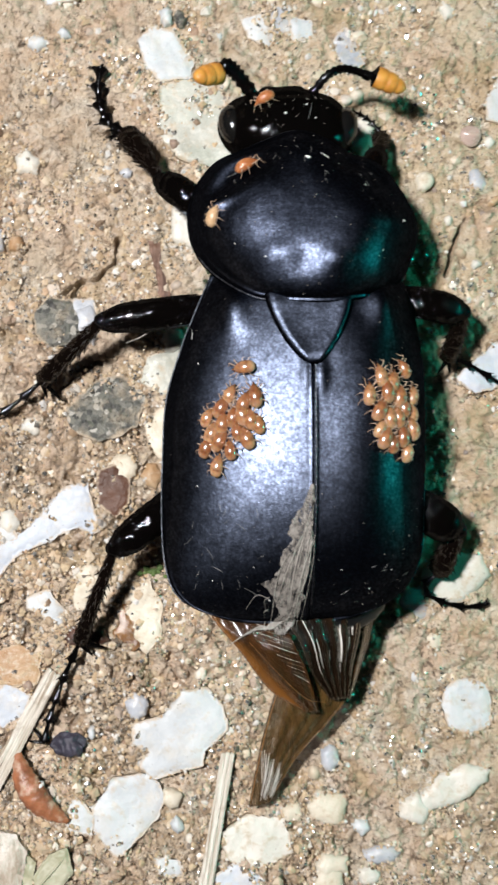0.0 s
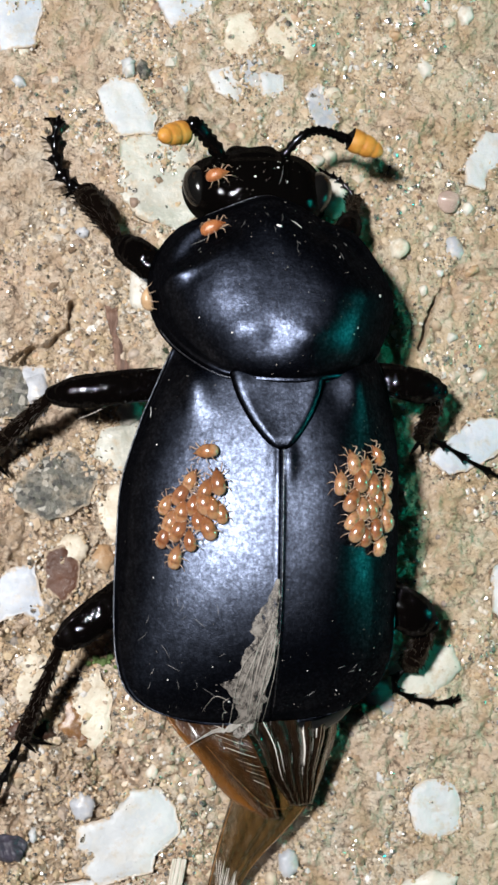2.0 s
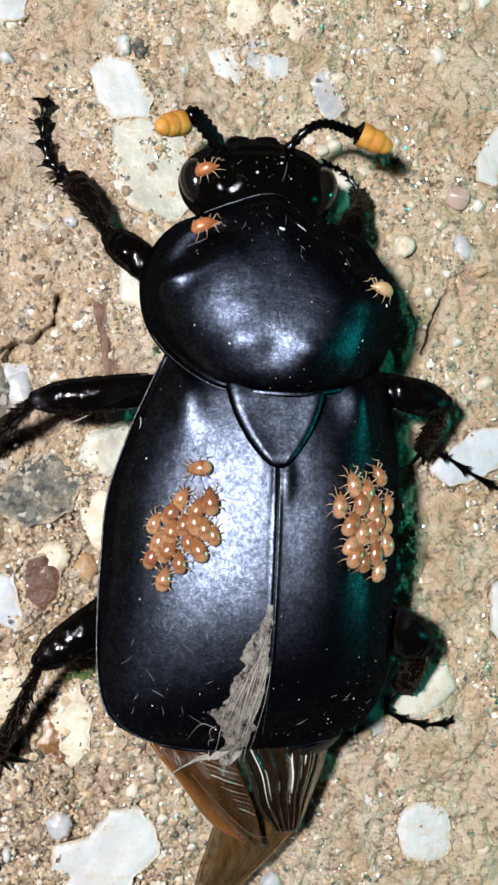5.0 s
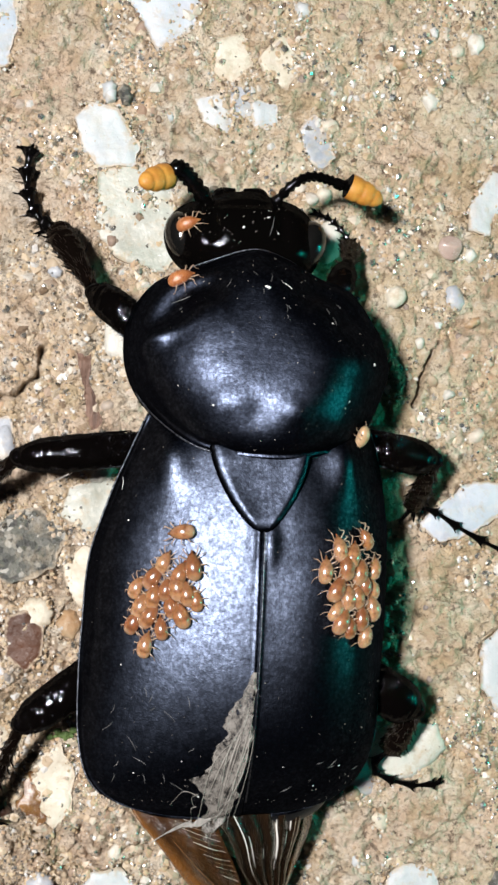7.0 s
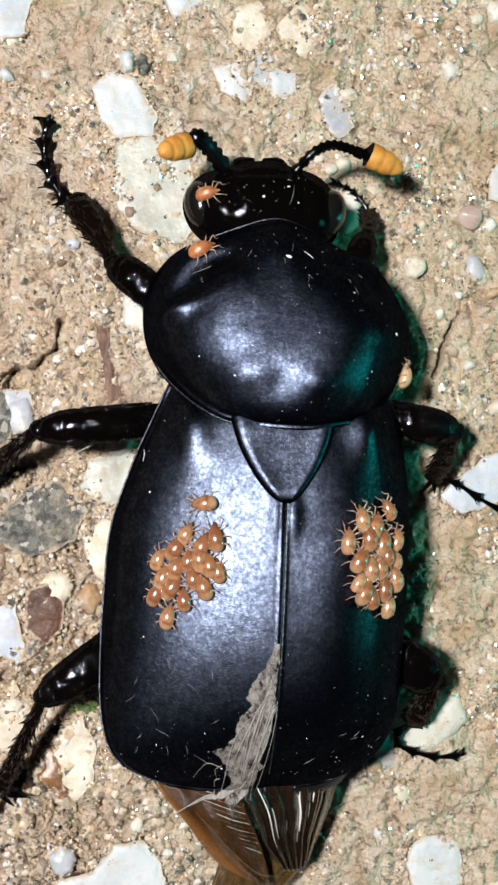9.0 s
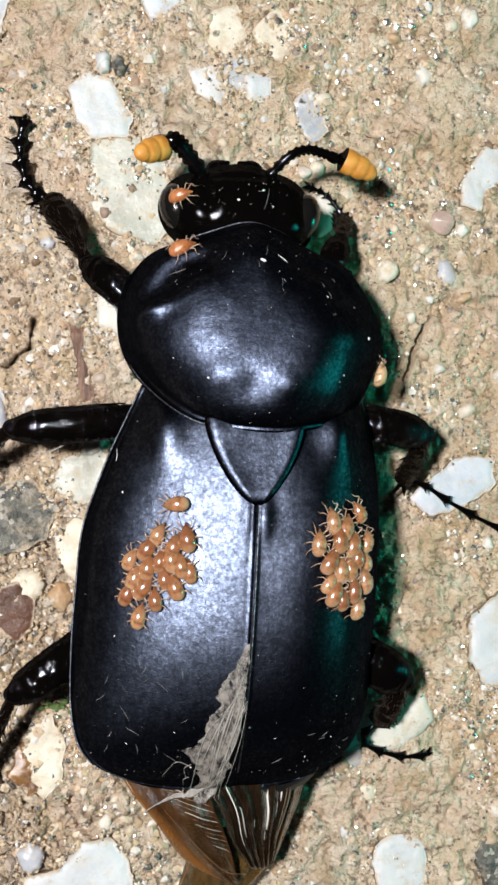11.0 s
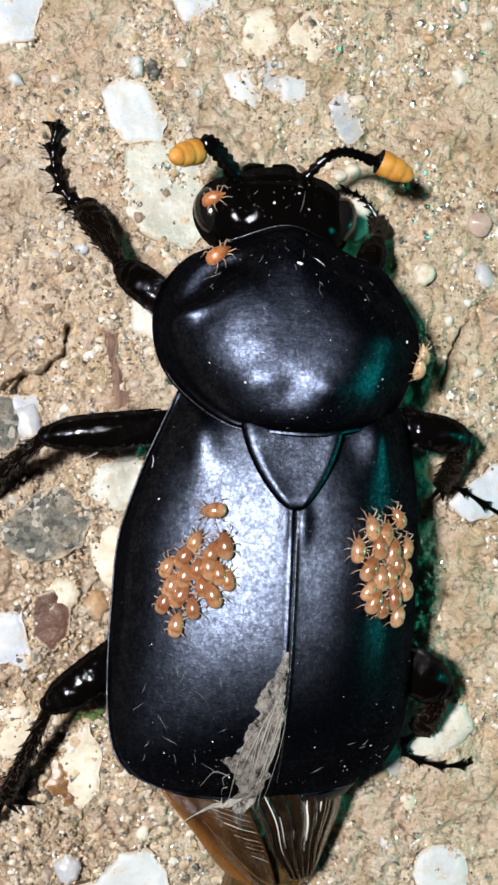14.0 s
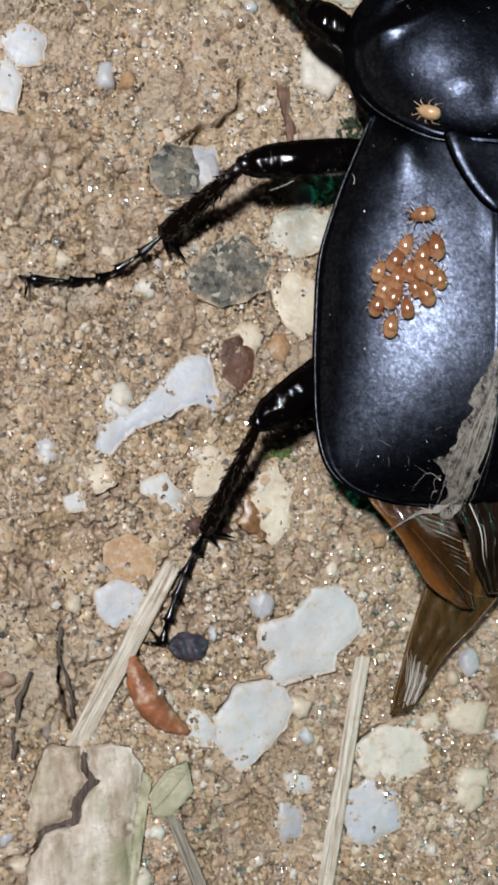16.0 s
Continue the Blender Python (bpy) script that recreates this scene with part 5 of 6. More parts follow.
leg([(-4.2, 3.2, 4.2), (-9.3, 2.75, 4.1), (-12.3, 0.45, 1.4), (-14.1, -0.85, 0.75), (-15.6, -1.35, 0.5), (-18.0, -1.2, 0.3)], (0.74, 0.46, 0.16),
    [(-0.15, -0.85, -0.2), (-0.45, 0.15, -0.2)], [(0.95, -1.0, -0.7), (0.2, -0.8, -0.7)])
leg([(-5.2, -5.0, 3.9), (-9.15, -7.85, 4.2), (-11.0, -12.1, 1.4), (-11.8, -13.7, 0.8), (-12.5, -15.4, 0.6), (-12.9, -16.8, 0.35)], (0.80, 0.38, 0.17),
    [(-0.85, 0.1, -0.2), (-0.55, 0.75, -0.2)], [(1.3, -0.35, -0.7), (0.6, -0.7, -0.8)])
leg([(3.5, 9.0, 3.0), (4.5, 11.0, 2.4), (4.95, 12.2, 0.9), (4.6, 12.9, 0.6), (4.1, 13.4, 0.45), (3.6, 13.6, 0.35)], (0.6, 0.42, 0.13), [(-0.3, 0.3, -0.1), (-0.4, 0.0, -0.1)], [(0.3, 0.3, -0.3)])
leg([(4.6, 3.3, 4.1), (7.85, 2.65, 3.8), (7.5, 0.75, 1.6), (8.5, 0.55, 1.2), (10.25, -0.5, 0.8), (12.6, -1.6, 0.4)], (0.75, 0.5, 0.15), [(0.6, 0.1, -0.2), (0.5, -0.4, -0.2)], [(-0.5, -0.7, -0.6), (0.1, -0.7, -0.5)])
leg([(4.6, -6.2, 3.6), (7.0, -7.7, 3.4), (6.4, -9.6, 1.8), (5.6, -10.4, 1.35), (6.4, -11.0, 0.95), (7.6, -11.4, 0.65), (8.75, -11.4, 0.45)], (0.95, 0.6, 0.15), [(0.3, 0.35, -0.1), (0.4, 0.1, -0.15)], [(0.5, -0.4, -0.4)])


def antenna(line, widths, club, turn, tilt):
    """A jointed black stalk and an orange club of three lobes on a black base."""
    pts = smooth_path(line, 6)
    n = len(pts) - 1
    joints = [widths[0] if k < 2 or k > n - 3 else widths[1] * (1.28 if k % 2 else 0.88) for k in range(n + 1)]
    stalk = part("antenna", tube(pts, joints, 12), GLOSS, beetle)
    c, axis = Vector(club), Vector((math.cos(radians(turn)) * math.cos(radians(tilt)), math.sin(radians(turn)) * math.cos(radians(tilt)), math.sin(radians(tilt))))

    def turned(low, high, wide, rings):
        """A piece of the club, turned round its axis, with a soft groove between its lobes."""
        line, radii = [], []
        for k in range(rings + 1):
            s = low + (high - low) * k / rings
            full = max(0.0, 1 - abs(2 * s - 0.92) ** 2.6) ** 0.5
            groove = 0.07 * math.exp(-(((s - 0.48) / 0.05) ** 2)) + 0.09 * math.exp(-(((s - 0.74) / 0.045) ** 2))
            line.append(c + axis * (s - 0.5) * 2.15)
            cup = 1.0 if s > 0.21 else 0.28 + 0.72 * max(0.0, (s - 0.06) / 0.15) ** 2
            radii.append(max(0.02, wide * (full - groove) * (1.08 - 0.30 * max(0.0, s - 0.3)) * cup))
        return tube(line, radii, 24, 0.88)

    part("club", turned(0.20, 0.958, 0.51, 44), CLUB, stalk, "orange antenna club")
    part("club_base", turned(0.02, 0.215, 0.54, 22), GLOSS, stalk)


antenna([(-1.6, 12.9, 4.8), (-2.4, 13.75, 5.4), (-2.9, 14.15, 5.8), (-3.25, 14.1, 6.0)], (0.27, 0.30), (-3.85, 13.72, 6.0), 205, 38)
antenna([(1.0, 13.1, 4.8), (1.7, 13.8, 5.3), (2.45, 14.15, 5.2), (3.2, 14.08, 5.0), (3.8, 13.9, 4.8)], (0.24, 0.18), (4.65, 13.7, 4.6), -22, -8)


def membrane(outer, inner, cols, pleats, deep, seed):
    """A pleated sheet between two lines."""
    a, b = smooth_path(outer, 12), smooth_path(inner, 12)
    rows = min(len(a), len(b))
    verts = []
    for i in range(rows):
        p, q = a[i], b[i]
        for j in range(cols):
            s = j / (cols - 1)
            v = p.lerp(q, s)
            lift = deep * math.sin(s * pleats * math.pi + 0.6 * noise.noise(Vector((i * 0.15, s * 3, seed)))) + 0.25 * math.sin(s * math.pi)
            lift += 0.10 * noise.noise(Vector((v.x * 1.5, v.y * 1.2, seed)))
            verts.append((v.x, v.y, v.z + lift))
    return verts, grid_faces(rows, cols)


def wing(name, shape, skin, parent, label=""):
    ob = part(name, shape, skin, parent, label)
    thick = ob.modifiers.new("thickness", "SOLIDIFY")
    thick.thickness = 0.03 * MM
    return ob


def vein(outer, inner, rows, pleats, deep, seed, wide, lift=0.03):
    """A raised vein or a painted glint on a membrane: rows of (share along, share across)."""
    a, b = smooth_path(outer, 12), smooth_path(inner, 12)
    n = min(len(a), len(b)) - 1
    pts = []
    for k in range(17):
        t = k / 16
        u, s = rows[0][0] + (rows[1][0] - rows[0][0]) * t, rows[0][1] + (rows[1][1] - rows[0][1]) * t
        i = min(n - 0.001, max(0.0, u * n))
        k0 = int(i)
        v = a[k0].lerp(b[k0], s).lerp(a[k0 + 1].lerp(b[k0 + 1], s), i - k0)
        z = deep * math.sin(s * pleats * math.pi + 0.6 * noise.noise(Vector((i * 0.15, s * 3, seed)))) + 0.25 * math.sin(s * math.pi) + 0.10 * noise.noise(Vector((v.x * 1.5, v.y * 1.2, seed)))
        pts.append(v + Vector((0, 0, z + lift)))
    return tube(pts, [wide * (0.6 + 0.4 * math.sin(math.pi * k / 16)) for k in range(17)], 6)


LOBE = ([(-4.3, -10.1, 4.6), (-4.85, -10.95, 4.8), (-3.6, -12.7, 4.9), (-2.2, -14.65, 3.9), (-0.6, -15.75, 3.1)], [(-1.7, -10.2, 4.7), (-1.7, -11.1, 5.0), (-1.1, -12.6, 5.0), (-0.5, -14.0, 4.2), (0.05, -15.8, 3.2)])
MIDDLE = ([(-1.8, -10.1, 4.7), (-1.75, -11.05, 5.1), (-0.95, -12.3, 5.2), (-0.35, -13.85, 4.4), (0.55, -15.2, 3.4)], [(2.3, -10.2, 4.6), (2.1, -11.15, 4.6), (1.9, -12.5, 4.2), (1.65, -13.75, 3.6), (1.45, -15.25, 2.9)])
TIP = ([(-1.5, -13.4, 2.9), (-1.95, -14.9, 2.5), (-2.5, -16.7, 2.1), (-2.95, -18.6, 1.6), (-3.28, -20.3, 1.1)], [(2.0, -14.0, 2.6), (1.55, -15.3, 2.3), (0.45, -16.6, 1.9), (-1.0, -18.1, 1.5), (-2.3, -20.15, 1.0)])
left_wing = wing("hind_wing", membrane(*LOBE, 60, 6, 0.05, 1.0), WING, beetle, "amber brown folded hind wing")
wing("wing_tip", membrane(*TIP, 60, 9, 0.05, 2.0), WING_TIP, left_wing)
right_wing = wing("hind_wing", membrane(*MIDDLE, 70, 11, 0.12, 3.0), WING_CLEAR, beetle, "smoky brown folded hind wing")
wing("wing_tip", membrane([(1.6, -10.2, 4.6), (1.6, -11.2, 4.1), (1.5, -12.6, 3.6), (1.4, -14.2, 3.1), (1.4, -15.2, 2.6)], [(3.0, -10.1, 4.0), (2.9, -11.0, 3.6), (2.6, -12.6, 3.0), (2.05, -14.2, 2.6), (1.62, -15.4, 2.3)], 30, 4, 0.05, 4.0), WING, right_wing)

part("vein", vein(*LOBE, ((0.2, 0.02), (1.0, 0.02)), 6, 0.05, 1.0, 0.03), VEIN_BROWN, left_wing)
for k in range(40):
    s, t = random.uniform(0.05, 0.95), random.uniform(0.15, 0.75)
    part("vein", vein(*LOBE, ((t, s), (min(0.99, t + random.uniform(0.1, 0.25)), s)), 6, 0.05, 1.0, random.uniform(0.005, 0.012), 0.012), VEIN_BROWN, left_wing)
# the pale ones here are glints painted on the folds
for k in range(13):
    part("vein", vein(*LOBE, ((0.26 + 0.040 * k, 0.42 + 0.025 * k), (0.36 + 0.040 * k, 0.97)), 6, 0.05, 1.0, 0.007 + 0.003 * (k % 3), 0.03), WING_GLINT if k % 2 else VEIN_CLEAR, left_wing)
for k in range(17):
    s, t = 0.04 + 0.056 * k + random.uniform(-0.015, 0.015), random.uniform(0.10, 0.30)
    part("vein", vein(*MIDDLE, ((t, s), (random.uniform(0.8, 0.99), s + random.uniform(-0.04, 0.02))), 11, 0.12, 3.0, 0.008 + 0.022 * random.random() ** 2, 0.02), WING_GLINT if k in (3, 8, 12) else VEIN_CLEAR, right_wing)
# broader pale streaks stand in for highlights on the crumpled folds
for k in range(7):
    s, t = random.uniform(0.25, 0.9), random.uniform(0.15, 0.6)
    part("vein", vein(*MIDDLE, ((t, s), (t + random.uniform(0.1, 0.3), s + random.uniform(-0.03, 0.03))), 11, 0.12, 3.0, random.uniform(0.03, 0.055), 0.015), WING_GLINT, right_wing)
# thin pale streaks painted as glints on the tip's pleats
for k in range(15):
    s, t = 0.04 + 0.056 * k, 0.62 + 0.015 * k + random.uniform(-0.03, 0.03)
    part("vein", vein(*TIP, ((t, s), (min(0.97, t + 0.20 + random.uniform(-0.05, 0.1)), s + 0.16)), 9, 0.05, 2.0, random.uniform(0.008, 0.024), 0.05), WING_GLINT, left_wing)
part("vein", limb([(-3.45, -12.0, 5.2), (-2.0, -13.7, 5.0), (-0.7, -15.0, 4.4), (0.3, -15.3, 3.9)], [0.010, 0.013, 0.013, 0.008], 10, 6), VEIN_BROWN, left_wing)
for k in range(16):
    s, t = random.uniform(0.1, 0.9), random.uniform(0.1, 0.6)
    part("vein", vein(*TIP, ((t, s), (t + random.uniform(0.1, 0.3), s)), 9, 0.05, 2.0, random.uniform(0.006, 0.014), 0.012), VEIN_BROWN, left_wing)
part("vein", vein(*TIP, ((0.25, 0.97), (0.99, 0.97)), 9, 0.05, 2.0, 0.03), VEIN_BROWN, left_wing)
part("vein", vein(*TIP, ((0.25, 0.03), (0.99, 0.03)), 9, 0.05, 2.0, 0.03), VEIN_BROWN, left_wing)


# ---- what lies on the beetle ----
def seat(x, y, heading, lift=0.0):
    """A pose on the beetle's back, turned to heading (degrees from the right)."""
    h = 0.12
    z = back_height(x, y)
    n = Vector((back_height(x - h, y) - back_height(x + h, y), back_height(x, y - h) - back_height(x, y + h), 2 * h)).normalized()
    ahead = Vector((math.cos(radians(heading)), math.sin(radians(heading)), 0))
    ahead = (ahead - n * ahead.dot(n)).normalized()
    m = Matrix((ahead, n.cross(ahead), n)).transposed().to_4x4()
    m.translation = (Vector((x, y, z)) + n * lift) * MM
    return m


def mite(size, skin, label, group=""):
    """A mite that looks along x: long oval body, small mouth cone, eight thin bent legs."""
    ob = thing("mite", label, "mite", group)
    v, f = ball((0, 0, 0), (0.50, 0.285, 0.25), 14, 20)
    v = [(x, y * (1 - 0.30 * x / 0.5) * (1 + 0.05 * math.sin(9 * x)), z * (1 - 0.25 * x) + 0.27 - 0.08 * (x / 0.5) ** 2) for x, y, z in v]
    mouth = limb([(0.42, 0, 0.20), (0.56, 0, 0.15)], [0.08, 0.035], 3, 8)
    sc = lambda shape: ([(x * size, y * size, z * size) for x, y, z in shape[0]], shape[1])
    part("body", sc(join((v, f), mouth)), skin, ob)
    for s in (-1, 1):
        for k, (bx, tx, reach) in enumerate(((0.36, 0.80, 0.24), (0.22, 0.46, 0.46), (0.02, -0.06, 0.52), (-0.14, -0.50, 0.44))):
            bend = Vector(((bx + tx) / 2 + 0.05, s * (0.16 + reach * 0.45), 0.30))
            part("leg", sc(limb([(bx, s * 0.13, 0.18), bend, ((bx + 2 * tx) / 3 + 0.02, s * reach * 0.92, 0.13), (tx, s * reach, 0.0)], [0.026, 0.020, 0.013, 0.006], 3, 6)), MITE_LEG, ob)
    return ob


MITES_LEFT = [(-3.09, -0.18, 175), (-3.77, -1.31, 70), (-2.7, -1.45, 95), (-4.74, -2.26, 60), (-4.13, -2.56, 80), (-3.28, -2.2, 85), (-2.64, -2.69, 95), (-4.85, -3.56, 70),
              (-3.17, -3.25, 120), (-3.85, -3.75, 85), (-4.44, -4.4, 80), (-4.3, -3.3, 40), (-3.55, -2.95, 100), (-3.2, -1.75, 75), (-4.15, -1.85, 65), (-3.7, -2.3, 80), (-2.95, -2.45, 90), (-4.6, -2.95, 60)]
MITES_RIGHT = [(4.2, -0.49, 110), (2.55, -1.63, 80), (3.86, -1.69, 90), (4.6, -1.62, 80), (3.08, -0.82, 95), (2.95, -2.3, 70), (2.95, -3.11, 60), (3.75, -2.63, 95), (4.39, -3.12, 100),
               (3.45, -3.77, 95), (4.13, -4.12, 85), (3.55, -1.09, 60), (4.5, -2.4, 110), (3.36, -2.65, 75), (3.3, -1.5, 80), (4.05, -2.2, 95), (3.9, -3.45, 90), (3.1, -3.5, 75)]
TINY = [mite(s, MITE, "glossy amber mite clustered on the wing case", "mites clustered on the wing cases") for s in (1.02, 0.92, 1.1)]
used = 0
for group in (MITES_LEFT, MITES_RIGHT):
    for x, y, h in group:
        m = seat(x + (0.12 if x < 0 else -0.3), y, h + random.uniform(-16, 16), random.uniform(0.0, 0.12))
        if used < 3:
            TINY[used].matrix_basis = m
        else:
            copy_thing(TINY[(used * 2 + 1) % 3], m)
        used += 1

# Four mites that wander; the last one is paler.
walkers = [mite(0.98, MITE_ORANGE, "orange mite on the beetle's head", "wandering mites"), mite(1.05, MITE_ORANGE, "orange mite at the front of the neck shield", "wandering mites"),
           mite(0.98, MITE_PALE, "light orange mite running over the neck shield", "wandering mites"), mite(0.92, MITE_PALE, "pale mite on the edge of the neck shield", "wandering mites")]


def strip(points, widths, lift):
    """A thin flat strand that follows the beetle's back."""
    line = smooth_path([(x, y, 0) for x, y in points], 8)
    n = len(line) - 1
    table = [(k / (len(widths) - 1), w) for k, w in enumerate(widths)]
    at = [Vector((p.x, p.y, max(back_height(p.x, p.y), 4.6 if p.y < -11.2 else 0) + lift)) for p in line]
    return tube(at, [curve(table, k / n) for k in range(n + 1)], 6, 0.5)


fibre = thing("dry_fibre", "shred of grey dry plant fibre stuck over the wing case seam", "plant fibre")
r = random.Random(4)


def shred():
    """A ragged flat shred that follows the beetle's back."""
    rows, cols = 90, 18
    middle = [(-12.1, -1.95), (-11.45, -1.55), (-10.5, -1.48), (-9.65, -1.6), (-8.9, -1.18), (-7.65, -0.95), (-6.9, -0.8), (-6.2, -0.55), (-5.4, -0.36)]
    half = [(-12.1, 0.22), (-11.45, 0.42), (-10.5, 0.62), (-9.65, 0.86), (-8.9, 0.68), (-7.65, 0.55), (-6.9, 0.42), (-6.2, 0.26), (-5.4, 0.06)]
    verts = []
    for i in range(rows):
        y = -5.4 - 6.6 * i / (rows - 1)
        for j in range(cols):
            s = 2 * j / (cols - 1) - 1
            ragged = 0.95 + 0.6 * noise.noise(Vector((y * 1.6, s * 2, 3.0))) + 0.5 * noise.noise(Vector((y * 4.2, s * 2, 5.0)))
            x = curve(middle, y) + s * curve(half, y) * (ragged if s < 0 else 0.5 + 0.5 * ragged)
            z = max(back_height(x, y), 5.0) + 0.05 + 0.10 * abs(noise.noise(Vector((x * 2, y * 1.3, 7.0))))
            verts.append((x, y, z))
    return verts, grid_faces(rows, cols)


sheet_ob = part("shred", shred(), SHRED, fibre)
thick = sheet_ob.modifiers.new("thickness", "SOLIDIFY")
thick.thickness = 0.025 * MM
for k in range(14):
    s = k / 13 - 0.5
    top = (-0.5 + 0.4 * s, -6.0 - 3.0 * abs(s) - r.uniform(0, 0.8))
    mid = (-1.10 + 1.1 * s + r.uniform(-0.25, 0.25), -8.9 + r.uniform(-0.6, 0.6))
    low = (-1.55 + 1.1 * s + r.uniform(-0.3, 0.3), -11.0 + r.uniform(-0.9, 0.6))
    part("strand", strip([top, mid, low], [0.006, r.uniform(0.008, 0.034), 0.006], 0.10 + r.uniform(0, 0.08)), FIBRE, fibre)
for k in range(4):
    part("strand", strip([(-1.4 - 0.1 * k, -11.2 - 0.1 * k), (-2.2, -11.7 + 0.08 * k), (-2.8 + 0.1 * k, -11.6 - 0.05 * k), (-4.3 + 0.6 * k, -12.4 + 0.35 * k)], [0.02, 0.05, 0.035, 0.012], 0.12), FIBRE, fibre)

for k in range(6):
    x0, y0, a = -2.0 + r.uniform(-0.4, 0.4), -10.2 + r.uniform(-0.9, 0.7), r.uniform(2.4, 4.2)
    long = r.uniform(0.3, 1.1)
    part("strand", strip([(x0, y0), (x0 + 0.5 * long * math.cos(a), y0 + 0.5 * long * math.sin(a)), (x0 + long * math.cos(a + 0.7), y0 + long * math.sin(a + 0.7))], [0.015, 0.010, 0.004], 0.09), FIBRE, fibre)

SPECKS = [(0.22, 9.18, 0.13), (4.48, 6.3, 0.10), (-1.95, 4.62, 0.07), (3.3, 4.8, 0.06), (-3.2, 5.4, 0.05), (2.7, 7.8, 0.05), (0.62, 12.33, 0.09), (-0.4, 11.9, 0.08), (1.0, 11.7, 0.06),
          (-5.0, 0.3, 0.06), (-5.3, -5.2, 0.05), (3.2, -9.3, 0.05), (-3.0, -8.9, 0.05), (-4.8, -9.4, 0.05), (2.2, -10.1, 0.05), (0.9, -9.2, 0.04), (-2.3, -10.4, 0.06), (1.2, 6.2, 0.035), (-1.2, 7.4, 0.03)]
speck = None
for x, y, size in SPECKS:
    size = size if size > 0.1 else size * 0.7
    v, f = rock(rng, (size, size * r.uniform(0.45, 0.9), size * 0.5), 2, 6)
    ob = tagged(new("dust_speck", mesh("dust_speck", v, f)), "white speck of dust on the beetle", "dust", "dust specks")
    ob.data.materials.append(DUST)
    ob.matrix_world = seat(x, y, r.uniform(0, 360), size * 0.3)
bits = []
for k in range(430):
    zone = r.random()
    if zone < 0.6:
        y = -10.8 + 14.0 * r.random() ** 2.0
        x = suture_x(y) + r.uniform(-0.97, 0.97) * (curve(HALF_L, y) if r.random() < 0.6 else 0.8 * curve(HALF_R, y))
        if elytron_shape(x, y)[1] > 0.97:
            continue
    elif zone < 0.9:
        a, d = r.uniform(0, 6.28), 4.0 * math.sqrt(r.random())
        x, y = 0.25 + d * math.cos(a), 6.7 + d * math.sin(a)
    else:
        x, y = r.uniform(-2.2, 1.8), r.uniform(11.2, 13.2)
    s = 0.010 + 0.020 * r.random() ** 3
    z = back_height(x, y) + 0.4 * s
    bits.append(([(x + s * px * r.uniform(0.6, 1.3), y + s * py, z + s * 0.6 * pz) for px, py, pz in ICO[1][0]], ICO[1][1]))
dust = tagged(new("fine_dust", mesh("fine_dust", *join(*bits))), "scattered fine white dust on the beetle's back", "dust", kind="stuff")
dust.data.materials.append(FIBRE)
HAIRS = [(-5.21, 1.74, 85, 0.5), (-4.9, -8.2, 120, 0.7), (-4.6, -8.9, 150, 0.6), (-3.1, -10.0, 145, 0.7), (-5.6, -6.9, 70, 0.4), (1.1, -10.2, 30, 0.5), (-1.2, 9.4, 60, 0.4), (1.0, 9.3, 140, 0.5), (0.4, 9.6, 80, 0.4), (2.8, 7.9, 110, 0.35),
         (-3.0, 8.8, 20, 0.8), (0.75, 12.0, 75, 0.9), (-4.4, -6.2, 100, 0.4), (-5.8, -7.6, 40, 0.5)]
HAIRS += [(r.uniform(-5.6, -2.6), r.uniform(-9.8, -6.4), r.uniform(20, 160), r.uniform(0.25, 0.6)) for _ in range(9)]
HAIRS += [(r.uniform(-3.2, 3.4), r.uniform(8.0, 10.2), r.uniform(20, 160), r.uniform(0.12, 0.3)) for _ in range(9)]
HAIRS += [(r.uniform(0.8, 4.2), r.uniform(-10.0, -8.2), r.uniform(0, 70), r.uniform(0.15, 0.35)) for _ in range(4)]
for x, y, h, long in HAIRS:
    c, s = math.cos(radians(h)) * long / 2, math.sin(radians(h)) * long / 2
    ob = tagged(new("hair", mesh("hair", *strip([(x - c, y - s), (x + 0.03, y), (x + c, y + s)], [0.006, 0.013, 0.004], 0.015))), "fine pale hair lying on the beetle", "hair", "loose hairs")
    ob.data.materials.append(DUST if long == 0.5 and y > 1 else HAIR)


# ---- loose things on the ground ----
def stalk(name, label, a, b, wide, skin, ribs, lift=0.3, category="straw"):
    """A split dry stalk: ribbed along its length, ragged ends."""
    ob = thing(name, label, category)
    a, b = Vector((*a, lift)), Vector((*b, lift))
    d = (b - a)
    side = d.cross(Vector((0, 0, 1))).normalized()
    for k in range(ribs):
        off = side * wide * ((k + 0.5) / ribs - 0.5)
        r0 = wide / ribs * 0.62
        pts = [a + off + d * (0.01 * r.uniform(-1, 2)), a + off + d * 0.35 + side * r.uniform(-0.04, 0.04), a + off + d * 0.7 + side * r.uniform(-0.04, 0.04), b + off - d * (0.02 * r.random())]
        v, f = limb(pts, [r0 * 0.8, r0, r0 * 1.03, r0 * 0.9], 8, 14, 0.45)
        # local length runs along y, so the grain follows the stalk
        me = mesh("blade", v, f)
        turn = Matrix.Rotation(math.atan2(d.x, d.y), 4, "Z")
        me.transform(turn)
        strip_ob = part("blade", me, skin, ob)
        strip_ob.matrix_local = turn.inverted()
    return ob


stalk("straw", "pale dry straw under the beetle's hind foot", (-12.25, -13.4), (-16.8, -21.1), 0.76, STRAW, 3, 0.3)
stalk("straw", "split pale straw lying on the mortar", (-4.1, -17.7), (-6.45, -28.6), 0.66, STRAW, 3, 0.28)
bit = thing("twig", "flat ragged reddish brown twig fragment", "twig")
